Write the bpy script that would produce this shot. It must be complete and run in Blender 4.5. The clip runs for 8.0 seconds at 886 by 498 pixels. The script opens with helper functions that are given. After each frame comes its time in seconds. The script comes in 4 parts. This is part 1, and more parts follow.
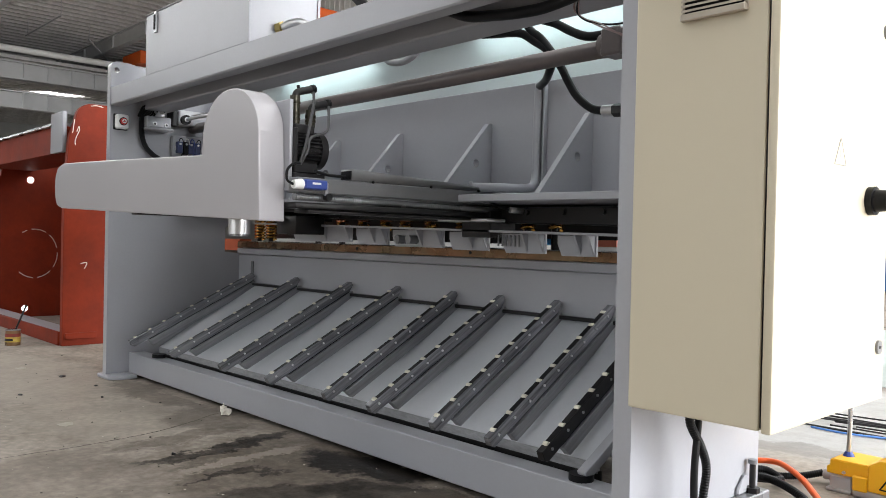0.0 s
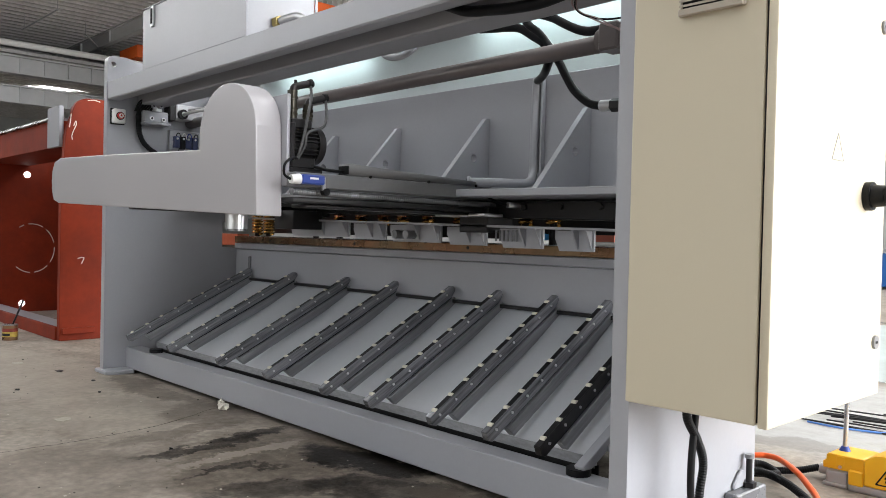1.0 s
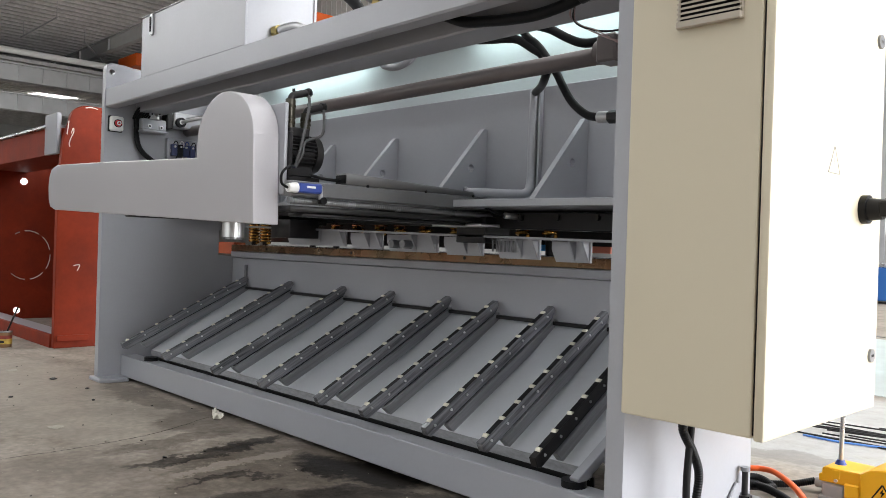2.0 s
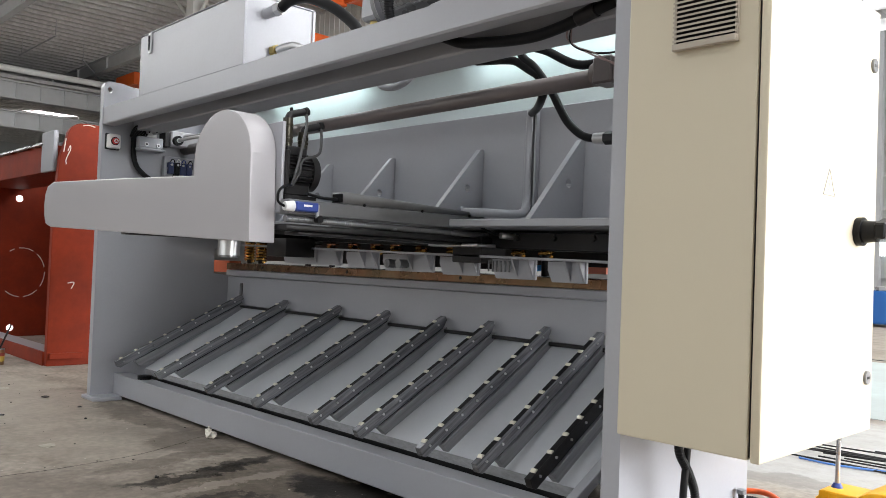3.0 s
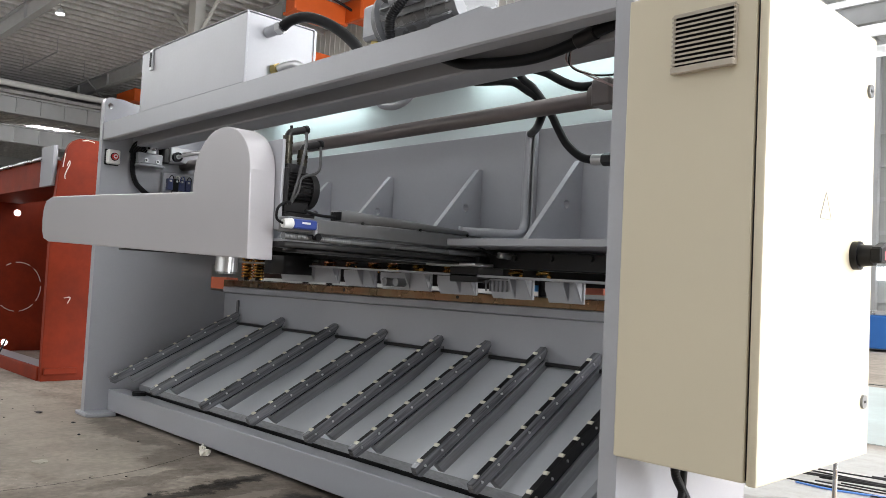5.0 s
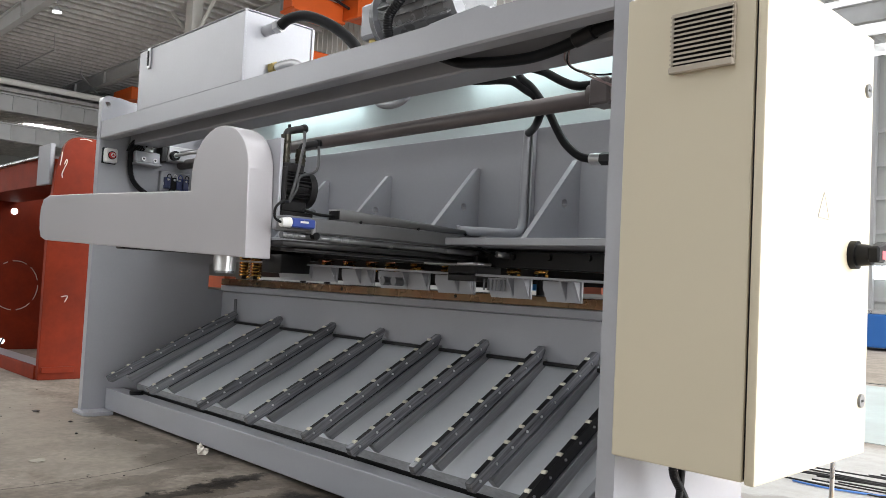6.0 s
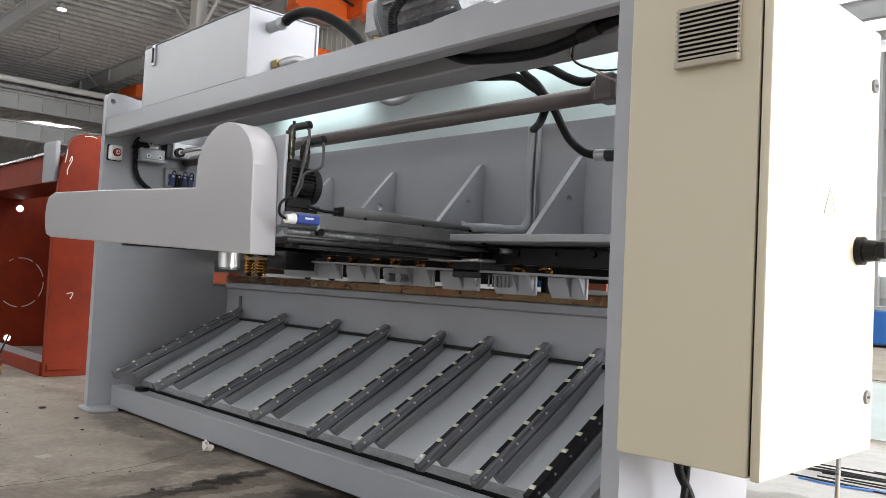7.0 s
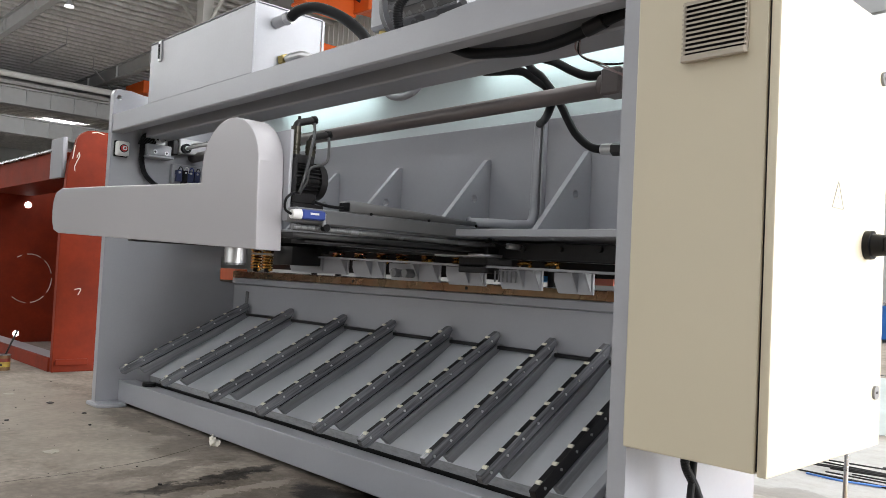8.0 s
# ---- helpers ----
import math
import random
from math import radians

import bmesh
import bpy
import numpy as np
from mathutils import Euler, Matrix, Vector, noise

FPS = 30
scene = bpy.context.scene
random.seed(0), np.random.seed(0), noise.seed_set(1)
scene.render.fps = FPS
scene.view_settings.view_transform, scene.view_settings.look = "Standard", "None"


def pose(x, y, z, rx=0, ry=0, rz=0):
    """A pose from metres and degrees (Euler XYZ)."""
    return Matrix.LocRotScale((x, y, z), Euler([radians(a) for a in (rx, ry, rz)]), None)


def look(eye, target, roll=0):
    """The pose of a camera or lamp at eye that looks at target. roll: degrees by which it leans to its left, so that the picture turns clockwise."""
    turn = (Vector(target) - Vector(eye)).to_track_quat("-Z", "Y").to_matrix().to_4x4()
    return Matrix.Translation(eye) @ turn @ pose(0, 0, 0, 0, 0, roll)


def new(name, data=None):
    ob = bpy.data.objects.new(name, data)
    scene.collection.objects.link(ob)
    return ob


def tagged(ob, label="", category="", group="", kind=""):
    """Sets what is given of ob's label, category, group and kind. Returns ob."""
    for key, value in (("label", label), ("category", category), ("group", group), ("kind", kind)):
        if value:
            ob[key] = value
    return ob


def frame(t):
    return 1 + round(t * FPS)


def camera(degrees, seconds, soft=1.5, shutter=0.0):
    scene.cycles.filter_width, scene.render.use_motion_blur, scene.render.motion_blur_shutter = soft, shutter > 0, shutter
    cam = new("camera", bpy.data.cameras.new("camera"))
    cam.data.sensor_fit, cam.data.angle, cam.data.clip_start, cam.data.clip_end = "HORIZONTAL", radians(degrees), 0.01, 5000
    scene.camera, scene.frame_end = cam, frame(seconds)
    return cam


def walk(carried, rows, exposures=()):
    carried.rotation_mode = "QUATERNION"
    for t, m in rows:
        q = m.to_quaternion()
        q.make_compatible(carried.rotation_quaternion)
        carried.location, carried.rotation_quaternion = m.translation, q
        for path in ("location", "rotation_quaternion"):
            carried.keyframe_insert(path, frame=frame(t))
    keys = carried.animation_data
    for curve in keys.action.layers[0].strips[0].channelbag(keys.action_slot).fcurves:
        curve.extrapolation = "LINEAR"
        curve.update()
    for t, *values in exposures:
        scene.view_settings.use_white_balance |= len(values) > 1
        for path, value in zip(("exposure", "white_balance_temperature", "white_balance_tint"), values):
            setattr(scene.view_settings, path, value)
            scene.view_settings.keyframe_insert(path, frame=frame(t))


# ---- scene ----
cam = camera(58.17, 8.0, soft=0.8)
# seconds, eye x y z, yaw to the left of +y, pitch, roll
PATH = [
    (0, 4.2494, -1.5498, 0.7493, 46.9505, -0.5774, 1.2673),
    (0.5, 4.2499, -1.5501, 0.7528, 46.8161, -0.8928, 1.193),
    (1, 4.2492, -1.5493, 0.7494, 46.7733, -0.9368, 1.2976),
    (1.5, 4.2487, -1.548, 0.7478, 46.6875, -0.7488, 1.515),
    (3, 4.247, -1.5494, 0.7448, 46.2828, 1.2977, 2.1559),
    (3.5, 4.2478, -1.5512, 0.7426, 46.2941, 1.7854, 2.2607),
    (4, 4.2491, -1.5537, 0.7429, 46.2878, 2.1772, 2.6169),
    (4.5, 4.2487, -1.5522, 0.7432, 46.2491, 2.694, 2.8222),
    (6, 4.2465, -1.5547, 0.7448, 45.9505, 2.6121, 2.8405),
    (6.5, 4.2455, -1.5533, 0.7451, 46.1434, 2.4991, 2.7119),
    (7, 4.2449, -1.5539, 0.7423, 46.2596, 2.3923, 2.8214),
    (7.5, 4.2445, -1.554, 0.7421, 46.3251, 2.269, 2.8597),
    (8, 4.2438, -1.5477, 0.7411, 46.7499, 2.0594, 2.7626),
]


def aim(x, y, z, yaw, pitch, roll):
    a, b = radians(yaw), radians(pitch)
    way = Vector((-math.sin(a) * math.cos(b), math.cos(a) * math.cos(b), math.sin(b)))
    return look((x, y, z), Vector((x, y, z)) + way, roll)


walk(cam, [(r[0], aim(*r[1:])) for r in PATH])

# ---- light ----
world = bpy.data.worlds.new("hall_sky")
scene.world = world
world.use_nodes = True
wn = world.node_tree.nodes
sky = wn.new("ShaderNodeTexSky")
sky.sky_type, sky.sun_disc = "NISHITA", False
sky.sun_elevation, sky.sun_rotation = radians(40), radians(120)
world.node_tree.links.new(sky.outputs[0], wn["Background"].inputs[0])
wn["Background"].inputs[1].default_value = 0.12


def area(name, m, sx, sy, watts, colour=(1, 1, 1)):
    d = bpy.data.lights.new(name, "AREA")
    d.shape, d.size, d.size_y, d.energy, d.color = "RECTANGLE", sx, sy, watts, colour
    ob = new(name, d)
    ob.matrix_world = m
    return ob


scene.view_settings.exposure = 0.0
LIGHT_ROOF, LIGHT_SIDE, LIGHT_BACK, LIGHT_TUBE, LIGHT_FRONT = 0.40, 1.0, 0.145, 0.26, 0.5

# ---- materials ----
def material(name, colour, rough=0.5, metal=0.0, spec=0.5, vary=0.12, scale=3.0, fine=60.0, bump=0.02, dirt=None, dirt_amount=0.0, dirt_scale=1.2, coat=0.0, detail=5, tooth=0.5, grain=0.35, rough_var=0.1):
    m = bpy.data.materials.new(name)
    m.use_nodes = True
    nt = m.node_tree
    n, l = nt.nodes, nt.links
    b = n["Principled BSDF"]
    tc = n.new("ShaderNodeTexCoord")
    big = n.new("ShaderNodeTexNoise")
    big.inputs["Scale"].default_value, big.inputs["Detail"].default_value, big.inputs["Roughness"].default_value = scale, detail, tooth
    small = n.new("ShaderNodeTexNoise")
    small.inputs["Scale"].default_value, small.inputs["Detail"].default_value = fine, 5
    geo = n.new("ShaderNodeNewGeometry")
    l.new(geo.outputs["Position"], big.inputs["Vector"])
    l.new(geo.outputs["Position"], small.inputs["Vector"])
    mix = n.new("ShaderNodeMath")
    mix.operation = "MULTIPLY_ADD"
    l.new(small.outputs["Fac"], mix.inputs[0])
    mix.inputs[1].default_value = grain
    l.new(big.outputs["Fac"], mix.inputs[2])
    ramp = n.new("ShaderNodeMapRange")
    ramp.inputs["From Min"].default_value, ramp.inputs["From Max"].default_value = 0.15, 1.2
    ramp.inputs["To Min"].default_value, ramp.inputs["To Max"].default_value = 1 - 1.6 * vary, 1 + 1.6 * vary
    l.new(mix.outputs[0], ramp.inputs["Value"])
    col = n.new("ShaderNodeVectorMath")
    col.operation = "SCALE"
    col.inputs[0].default_value = colour
    l.new(ramp.outputs[0], col.inputs["Scale"])
    last = col.outputs[0]
    if dirt:
        dn = n.new("ShaderNodeTexNoise")
        dn.inputs["Scale"].default_value, dn.inputs["Detail"].default_value, dn.inputs["Roughness"].default_value = dirt_scale, 8, 0.65
        l.new(geo.outputs["Position"], dn.inputs["Vector"])
        dr = n.new("ShaderNodeMapRange")
        dr.inputs["From Min"].default_value, dr.inputs["From Max"].default_value = 0.42, 0.80
        dr.inputs["To Max"].default_value = dirt_amount
        l.new(dn.outputs["Fac"], dr.inputs["Value"])
        dm = n.new("ShaderNodeMix")
        dm.data_type = "RGBA"
        l.new(dr.outputs[0], dm.inputs["Factor"])
        l.new(last, dm.inputs["A"])
        dm.inputs["B"].default_value = (*dirt, 1)
        last = dm.outputs["Result"]
    l.new(last, b.inputs["Base Color"])
    rr = n.new("ShaderNodeMapRange")
    rr.inputs["To Min"].default_value, rr.inputs["To Max"].default_value = max(0.03, rough - rough_var), min(1, rough + rough_var)
    l.new(big.outputs["Fac"], rr.inputs["Value"])
    l.new(rr.outputs[0], b.inputs["Roughness"])
    b.inputs["Metallic"].default_value = metal
    b.inputs["Specular IOR Level"].default_value = spec
    b.inputs["Coat Weight"].default_value = coat
    if bump:
        bp = n.new("ShaderNodeBump")
        bp.inputs["Strength"].default_value, bp.inputs["Distance"].default_value = bump * 10, 0.002
        l.new(mix.outputs[0], bp.inputs["Height"])
        l.new(bp.outputs[0], b.inputs["Normal"])
    return m


def glow(name, colour, strength):
    m = bpy.data.materials.new(name)
    m.use_nodes = True
    b = m.node_tree.nodes["Principled BSDF"]
    b.inputs["Base Color"].default_value = (*colour, 1)
    b.inputs["Emission Color"].default_value = (*colour, 1)
    b.inputs["Emission Strength"].default_value = strength
    return m


def wavy(m, scale, depth):
    """Slight dents and waves of thin sheet under the paint."""
    n, l = m.node_tree.nodes, m.node_tree.links
    b = n["Principled BSDF"]
    geo, ns, bp = n.new("ShaderNodeNewGeometry"), n.new("ShaderNodeTexNoise"), n.new("ShaderNodeBump")
    ns.inputs["Scale"].default_value, ns.inputs["Detail"].default_value = scale, 2
    bp.inputs["Strength"].default_value, bp.inputs["Distance"].default_value = 0.6, depth
    l.new(geo.outputs["Position"], ns.inputs["Vector"])
    l.new(ns.outputs["Fac"], bp.inputs["Height"])
    if b.inputs["Normal"].links:
        l.new(b.inputs["Normal"].links[0].from_socket, bp.inputs["Normal"])
    l.new(bp.outputs[0], b.inputs["Normal"])
    return m


def brushed(name, low, high, rough, metal):
    """Oily steel with streaks along its length (the object's own y)."""
    m = bpy.data.materials.new(name)
    m.use_nodes = True
    n, l = m.node_tree.nodes, m.node_tree.links
    b = n["Principled BSDF"]
    tc, info, add = n.new("ShaderNodeTexCoord"), n.new("ShaderNodeObjectInfo"), n.new("ShaderNodeVectorMath")
    l.new(tc.outputs["Object"], add.inputs[0])
    l.new(info.outputs["Random"], add.inputs[1])
    mp = n.new("ShaderNodeMapping")
    mp.inputs["Scale"].default_value = (30, 3.5, 85)
    l.new(add.outputs[0], mp.inputs["Vector"])
    ns = n.new("ShaderNodeTexNoise")
    ns.inputs["Scale"].default_value, ns.inputs["Detail"].default_value, ns.inputs["Roughness"].default_value = 1.0, 6, 0.6
    l.new(mp.outputs[0], ns.inputs["Vector"])
    mr = n.new("ShaderNodeMapRange")
    mr.inputs["From Min"].default_value, mr.inputs["From Max"].default_value = 0.32, 0.68
    l.new(ns.outputs["Fac"], mr.inputs["Value"])
    mx = n.new("ShaderNodeMix")
    mx.data_type = "RGBA"
    l.new(mr.outputs[0], mx.inputs["Factor"])
    mx.inputs["A"].default_value, mx.inputs["B"].default_value = (*low, 1), (*high, 1)
    l.new(mx.outputs["Result"], b.inputs["Base Color"])
    rr = n.new("ShaderNodeMapRange")
    rr.inputs["To Min"].default_value, rr.inputs["To Max"].default_value = rough - 0.08, rough + 0.15
    l.new(ns.outputs["Fac"], rr.inputs["Value"])
    l.new(rr.outputs[0], b.inputs["Roughness"])
    b.inputs["Metallic"].default_value = metal
    bp = n.new("ShaderNodeBump")
    bp.inputs["Strength"].default_value, bp.inputs["Distance"].default_value = 0.12, 0.0006
    l.new(ns.outputs["Fac"], bp.inputs["Height"])
    l.new(bp.outputs[0], b.inputs["Normal"])
    return m


GREY = material("grey_machine_paint", (0.333, 0.34, 0.368), 0.3, vary=0.06, scale=1.4, fine=90, bump=0.012, detail=4, rough_var=0.05, dirt=(0.26, 0.25, 0.25), dirt_amount=0.25, dirt_scale=2.2)
GUARD = wavy(material("silver_guard_paint", (0.41, 0.398, 0.415), 0.36, metal=0.1, vary=0.05, scale=1.5, fine=160, bump=0.006, detail=3, rough_var=0.05), 4.0, 0.0012)
BEIGE = material("beige_powder_coat", (0.527, 0.473, 0.357), 0.45, vary=0.02, scale=1.0, fine=500, bump=0.015)
VENT = material("taupe_vent_plastic", (0.37, 0.325, 0.27), 0.4, vary=0.03, scale=4.0, fine=300, bump=0.01)
DARK = material("oiled_dark_steel", (0.20, 0.203, 0.212), 0.27, metal=0.25, vary=0.2, scale=7, fine=90, bump=0.03)
BLACK = material("black_rubber", (0.008, 0.008, 0.009), 0.42, spec=0.16, vary=0.2, scale=10, fine=100, bump=0.01)
BLACKMETAL = material("blackened_steel", (0.014, 0.013, 0.014), 0.4, metal=0.0, spec=0.3, vary=0.3, scale=8, fine=80, bump=0.03)
BAR = brushed("polished_roller_bar_steel", (0.10, 0.103, 0.112), (0.40, 0.405, 0.43), 0.18, 0.45)
WEB = brushed("dark_grey_web_steel", (0.21, 0.214, 0.225), (0.31, 0.315, 0.33), 0.3, 0.25)
# the slide sheet has its own grey, paler than the machine paint
SHEET = material("pale_slide_sheet", (0.515, 0.535, 0.57), 0.32, metal=0.08, vary=0.06, scale=3.0, fine=60, bump=0.01, dirt=(0.40, 0.40, 0.41), dirt_amount=0.4, dirt_scale=3)
STEEL = material("bare_steel", (0.55, 0.55, 0.56), 0.3, metal=0.9, vary=0.12, scale=6, fine=120, bump=0.02)
RED = material("red_oxide_primer", (0.225, 0.029, 0.011), 0.58, spec=0.12, vary=0.2, scale=3.0, fine=45, bump=0.03, dirt=(0.085, 0.016, 0.011), dirt_amount=0.8, dirt_scale=2.4, detail=8, tooth=0.65)
ORANGE = material("orange_crane_paint", (0.75, 0.13, 0.02), 0.45, vary=0.08)
YELLOW = material("yellow_pedal_plastic", (0.85, 0.45, 0.01), 0.35, vary=0.05, bump=0.01)
CONCRETE = material("hall_wall_panel", (0.42, 0.43, 0.43), 0.6, vary=0.08, scale=0.6, fine=20)
FLOOR = material("worn_concrete", (0.195, 0.17, 0.144), 0.6, spec=0.15, vary=0.6, scale=2.2, fine=34, bump=0.06, dirt=(0.095, 0.076, 0.06), dirt_amount=0.85, dirt_scale=3.4, detail=14, tooth=0.78, grain=0.9, rough_var=0.2)


def oil_and_light_patches(m, spots):
    """Oil patches, pale patches and painted light with ragged rims, laid over the concrete's own colour."""
    n, l = m.node_tree.nodes, m.node_tree.links
    b = n["Principled BSDF"]
    last = b.inputs["Base Color"].links[0].from_socket
    rough = b.inputs["Roughness"].links[0].from_socket
    geo = n.new("ShaderNodeNewGeometry")
    ns = n.new("ShaderNodeTexNoise")
    ns.inputs["Scale"].default_value, ns.inputs["Detail"].default_value, ns.inputs["Roughness"].default_value = 4.5, 10, 0.72
    l.new(geo.outputs["Position"], ns.inputs["Vector"])
    half = n.new("ShaderNodeVectorMath")
    half.operation = "SUBTRACT"
    l.new(ns.outputs["Color"], half.inputs[0])
    half.inputs[1].default_value = (0.5, 0.5, 0.5)
    amp = n.new("ShaderNodeVectorMath")
    amp.operation = "SCALE"
    amp.inputs["Scale"].default_value = 0.42
    l.new(half.outputs[0], amp.inputs[0])
    pos = n.new("ShaderNodeVectorMath")
    l.new(geo.outputs["Position"], pos.inputs[0])
    l.new(amp.outputs[0], pos.inputs[1])
    worn = n.new("ShaderNodeTexNoise")
    worn.inputs["Scale"].default_value, worn.inputs["Detail"].default_value, worn.inputs["Roughness"].default_value = 11, 10, 0.75
    l.new(geo.outputs["Position"], worn.inputs["Vector"])
    thin = n.new("ShaderNodeMapRange")
    thin.inputs["From Min"].default_value, thin.inputs["From Max"].default_value = 0.33, 0.58
    thin.inputs["To Min"].default_value = 0.6
    l.new(worn.outputs["Fac"], thin.inputs["Value"])
    for cx, cy, a, c, turn, colour, amount in spots:
        mp = n.new("ShaderNodeMapping")
        mp.vector_type = "TEXTURE"
        mp.inputs["Location"].default_value = (cx, cy, 0)
        mp.inputs["Rotation"].default_value = (0, 0, radians(turn))
        mp.inputs["Scale"].default_value = (a, c, 10)
        l.new(pos.outputs[0], mp.inputs["Vector"])
        ln = n.new("ShaderNodeVectorMath")
        ln.operation = "LENGTH"
        l.new(mp.outputs[0], ln.inputs[0])
        r = n.new("ShaderNodeMapRange")
        r.interpolation_type = "SMOOTHSTEP"
        r.inputs["From Min"].default_value, r.inputs["From Max"].default_value = 1.05, 0.7
        r.inputs["To Max"].default_value = amount
        l.new(ln.outputs["Value"], r.inputs["Value"])
        mx = n.new("ShaderNodeMix")
        mx.data_type = "RGBA"
        cut = n.new("ShaderNodeMath")
        cut.operation = "MULTIPLY"
        l.new(r.outputs[0], cut.inputs[0])
        l.new(thin.outputs[0], cut.inputs[1])
        l.new(cut.outputs[0] if amount < 0.95 else r.outputs[0], mx.inputs["Factor"])
        l.new(last, mx.inputs["A"])
        mx.inputs["B"].default_value = (*colour, 1)
        last = mx.outputs["Result"]
        rm = n.new("ShaderNodeMix")
        l.new(r.outputs[0], rm.inputs["Factor"])
        l.new(rough, rm.inputs["A"])
        rm.inputs["B"].default_value = 0.5
        rough = rm.outputs["Result"]
    l.new(last, b.inputs["Base Color"])
    l.new(rough, b.inputs["Roughness"])


OIL = (0.011, 0.0085, 0.0065)
GREASE = (0.075, 0.058, 0.044)
PALE = (0.36, 0.32, 0.27)
# daylight from the right on the floor, put into the colour
LIT_FLOOR = (0.42, 0.42, 0.41)
oil_and_light_patches(FLOOR, ((1.0, -0.3, 0.5, 0.35, 20, PALE, 0.4), (-0.3, -0.35, 1.0, 0.45, 0, PALE, 0.55),
                   (0.6, 0.02, 0.5, 0.10, 0, GREASE, 0.6), (1.2, -0.02, 0.25, 0.2, 0, GREASE, 0.6), (1.75, -0.75, 0.4, 0.3, 0, GREASE, 0.35), (1.45, -0.25, 0.07, 0.3, 8, GREASE, 0.55), (2.05, -0.15, 0.5, 0.42, 0, GREASE, 0.8),
                   (1.85, -0.20, 0.05, 0.3, 4, PALE, 0.5), (1.67, -0.26, 0.055, 0.33, 5, OIL, 0.94), (1.63, -0.04, 0.05, 0.16, 0, OIL, 0.8), (2.17, 0.07, 0.29, 0.12, 14, OIL, 1.0),
                   (1.99, -0.29, 0.025, 0.19, -12, OIL, 0.8), (2.25, -0.30, 0.10, 0.24, -20, OIL, 0.8), (2.45, -0.06, 0.28, 0.14, 30, OIL, 0.9), (2.75, 0.05, 0.3, 0.1, 20, GREASE, 0.9),
                   (2.6, 0.6, 0.5, 0.5, 0, OIL, 0.9), (3.4, 2.3, 2.2, 1.0, 12, LIT_FLOOR, 0.9), (3.0, 1.45, 0.3, 0.1, 10, GREASE, 0.4)))
ROOF = material("corrugated_roof_sheet", (0.50, 0.495, 0.485), 0.45, vary=0.32, scale=1.3, fine=9, detail=8, tooth=0.7, grain=0.6)
GIRDER = material("grey_roof_steel", (0.45, 0.46, 0.47), 0.5, vary=0.08)
BLUEP = material("blue_switch_plastic", (0.03, 0.06, 0.28), 0.4, vary=0.1)
WHITE = material("white_plastic", (0.78, 0.78, 0.77), 0.4, vary=0.03)


# ---- mesh tools ----
def mesh_of(bm, name, mat):
    me = bpy.data.meshes.new(name)
    bmesh.ops.recalc_face_normals(bm, faces=bm.faces)
    soft = any(f.smooth for f in bm.faces)
    bm.to_mesh(me)
    bm.free()
    if not soft:
        me.set_sharp_from_angle(angle=0.51)
        me.polygons.foreach_set("use_smooth", [len(f.vertices) < 7 and f.area < 0.02 for f in me.polygons])
    if mat:
        me.materials.append(mat)
    return me


def part(name, bm, mat, parent, label=""):
    ob = new(name, mesh_of(bm, name, mat))
    ob.parent = parent
    return tagged(ob, label)


def thing(name, label, category, group="", at=(0, 0, 0), kind=""):
    ob = new(name)
    ob.empty_display_size = 0.1
    ob.location = at
    return tagged(ob, label, category, group, kind)


def solo(name, bm, mat, label, category="", group="", kind=""):
    return tagged(new(name, mesh_of(bm, name, mat)), label, category, group, kind)


def box(x0, x1, y0, y1, z0, z1, bevel=0.0, bm=None, seg=1):
    own = bmesh.new()
    r = bmesh.ops.create_cube(own, size=1)
    for v in own.verts:
        v.co = Vector((x0 + (v.co.x + 0.5) * (x1 - x0), y0 + (v.co.y + 0.5) * (y1 - y0), z0 + (v.co.z + 0.5) * (z1 - z0)))
    if bevel:
        bmesh.ops.bevel(own, geom=list(own.edges), offset=bevel, segments=seg, affect="EDGES", profile=0.5)
    return join(bm, own)


def join(bm, own, m=None):
    if m is not None:
        bmesh.ops.transform(own, matrix=m, verts=own.verts)
    if bm is None:
        return own
    me = bpy.data.meshes.new("tmp")
    own.to_mesh(me)
    own.free()
    bm.from_mesh(me)
    bpy.data.meshes.remove(me)
    return bm


def prism(points, axis, a, b, bevel=0.0, bm=None, seg=1):
    """Extrude a closed outline; axis x: outline in (y, z); y: (x, z); z: (x, y)."""
    own = bmesh.new()
    def at(p, h):
        return {"x": (h, p[0], p[1]), "y": (p[0], h, p[1]), "z": (p[0], p[1], h)}[axis]
    lo = [own.verts.new(at(p, a)) for p in points]
    hi = [own.verts.new(at(p, b)) for p in points]
    own.faces.new(lo)
    own.faces.new(hi[::-1])
    k = len(points)
    for i in range(k):
        own.faces.new((lo[i], hi[i], hi[(i + 1) % k], lo[(i + 1) % k]))
    bmesh.ops.recalc_face_normals(own, faces=own.faces)
    if bevel:
        sharp = [e for e in own.edges if len(e.link_faces) == 2 and e.calc_face_angle() > 0.5]
        bmesh.ops.bevel(own, geom=sharp, offset=bevel, segments=seg, affect="EDGES", profile=0.5)
    return join(bm, own)


def rod(p, q, r, bm=None, n=16, r2=None):
    own = bmesh.new()
    p, q = Vector(p), Vector(q)
    bmesh.ops.create_cone(own, cap_ends=True, segments=n, radius1=r, radius2=r if r2 is None else r2, depth=(q - p).length)
    m = Matrix.Translation((p + q) / 2) @ (q - p).to_track_quat("Z", "Y").to_matrix().to_4x4()
    return join(bm, own, m)


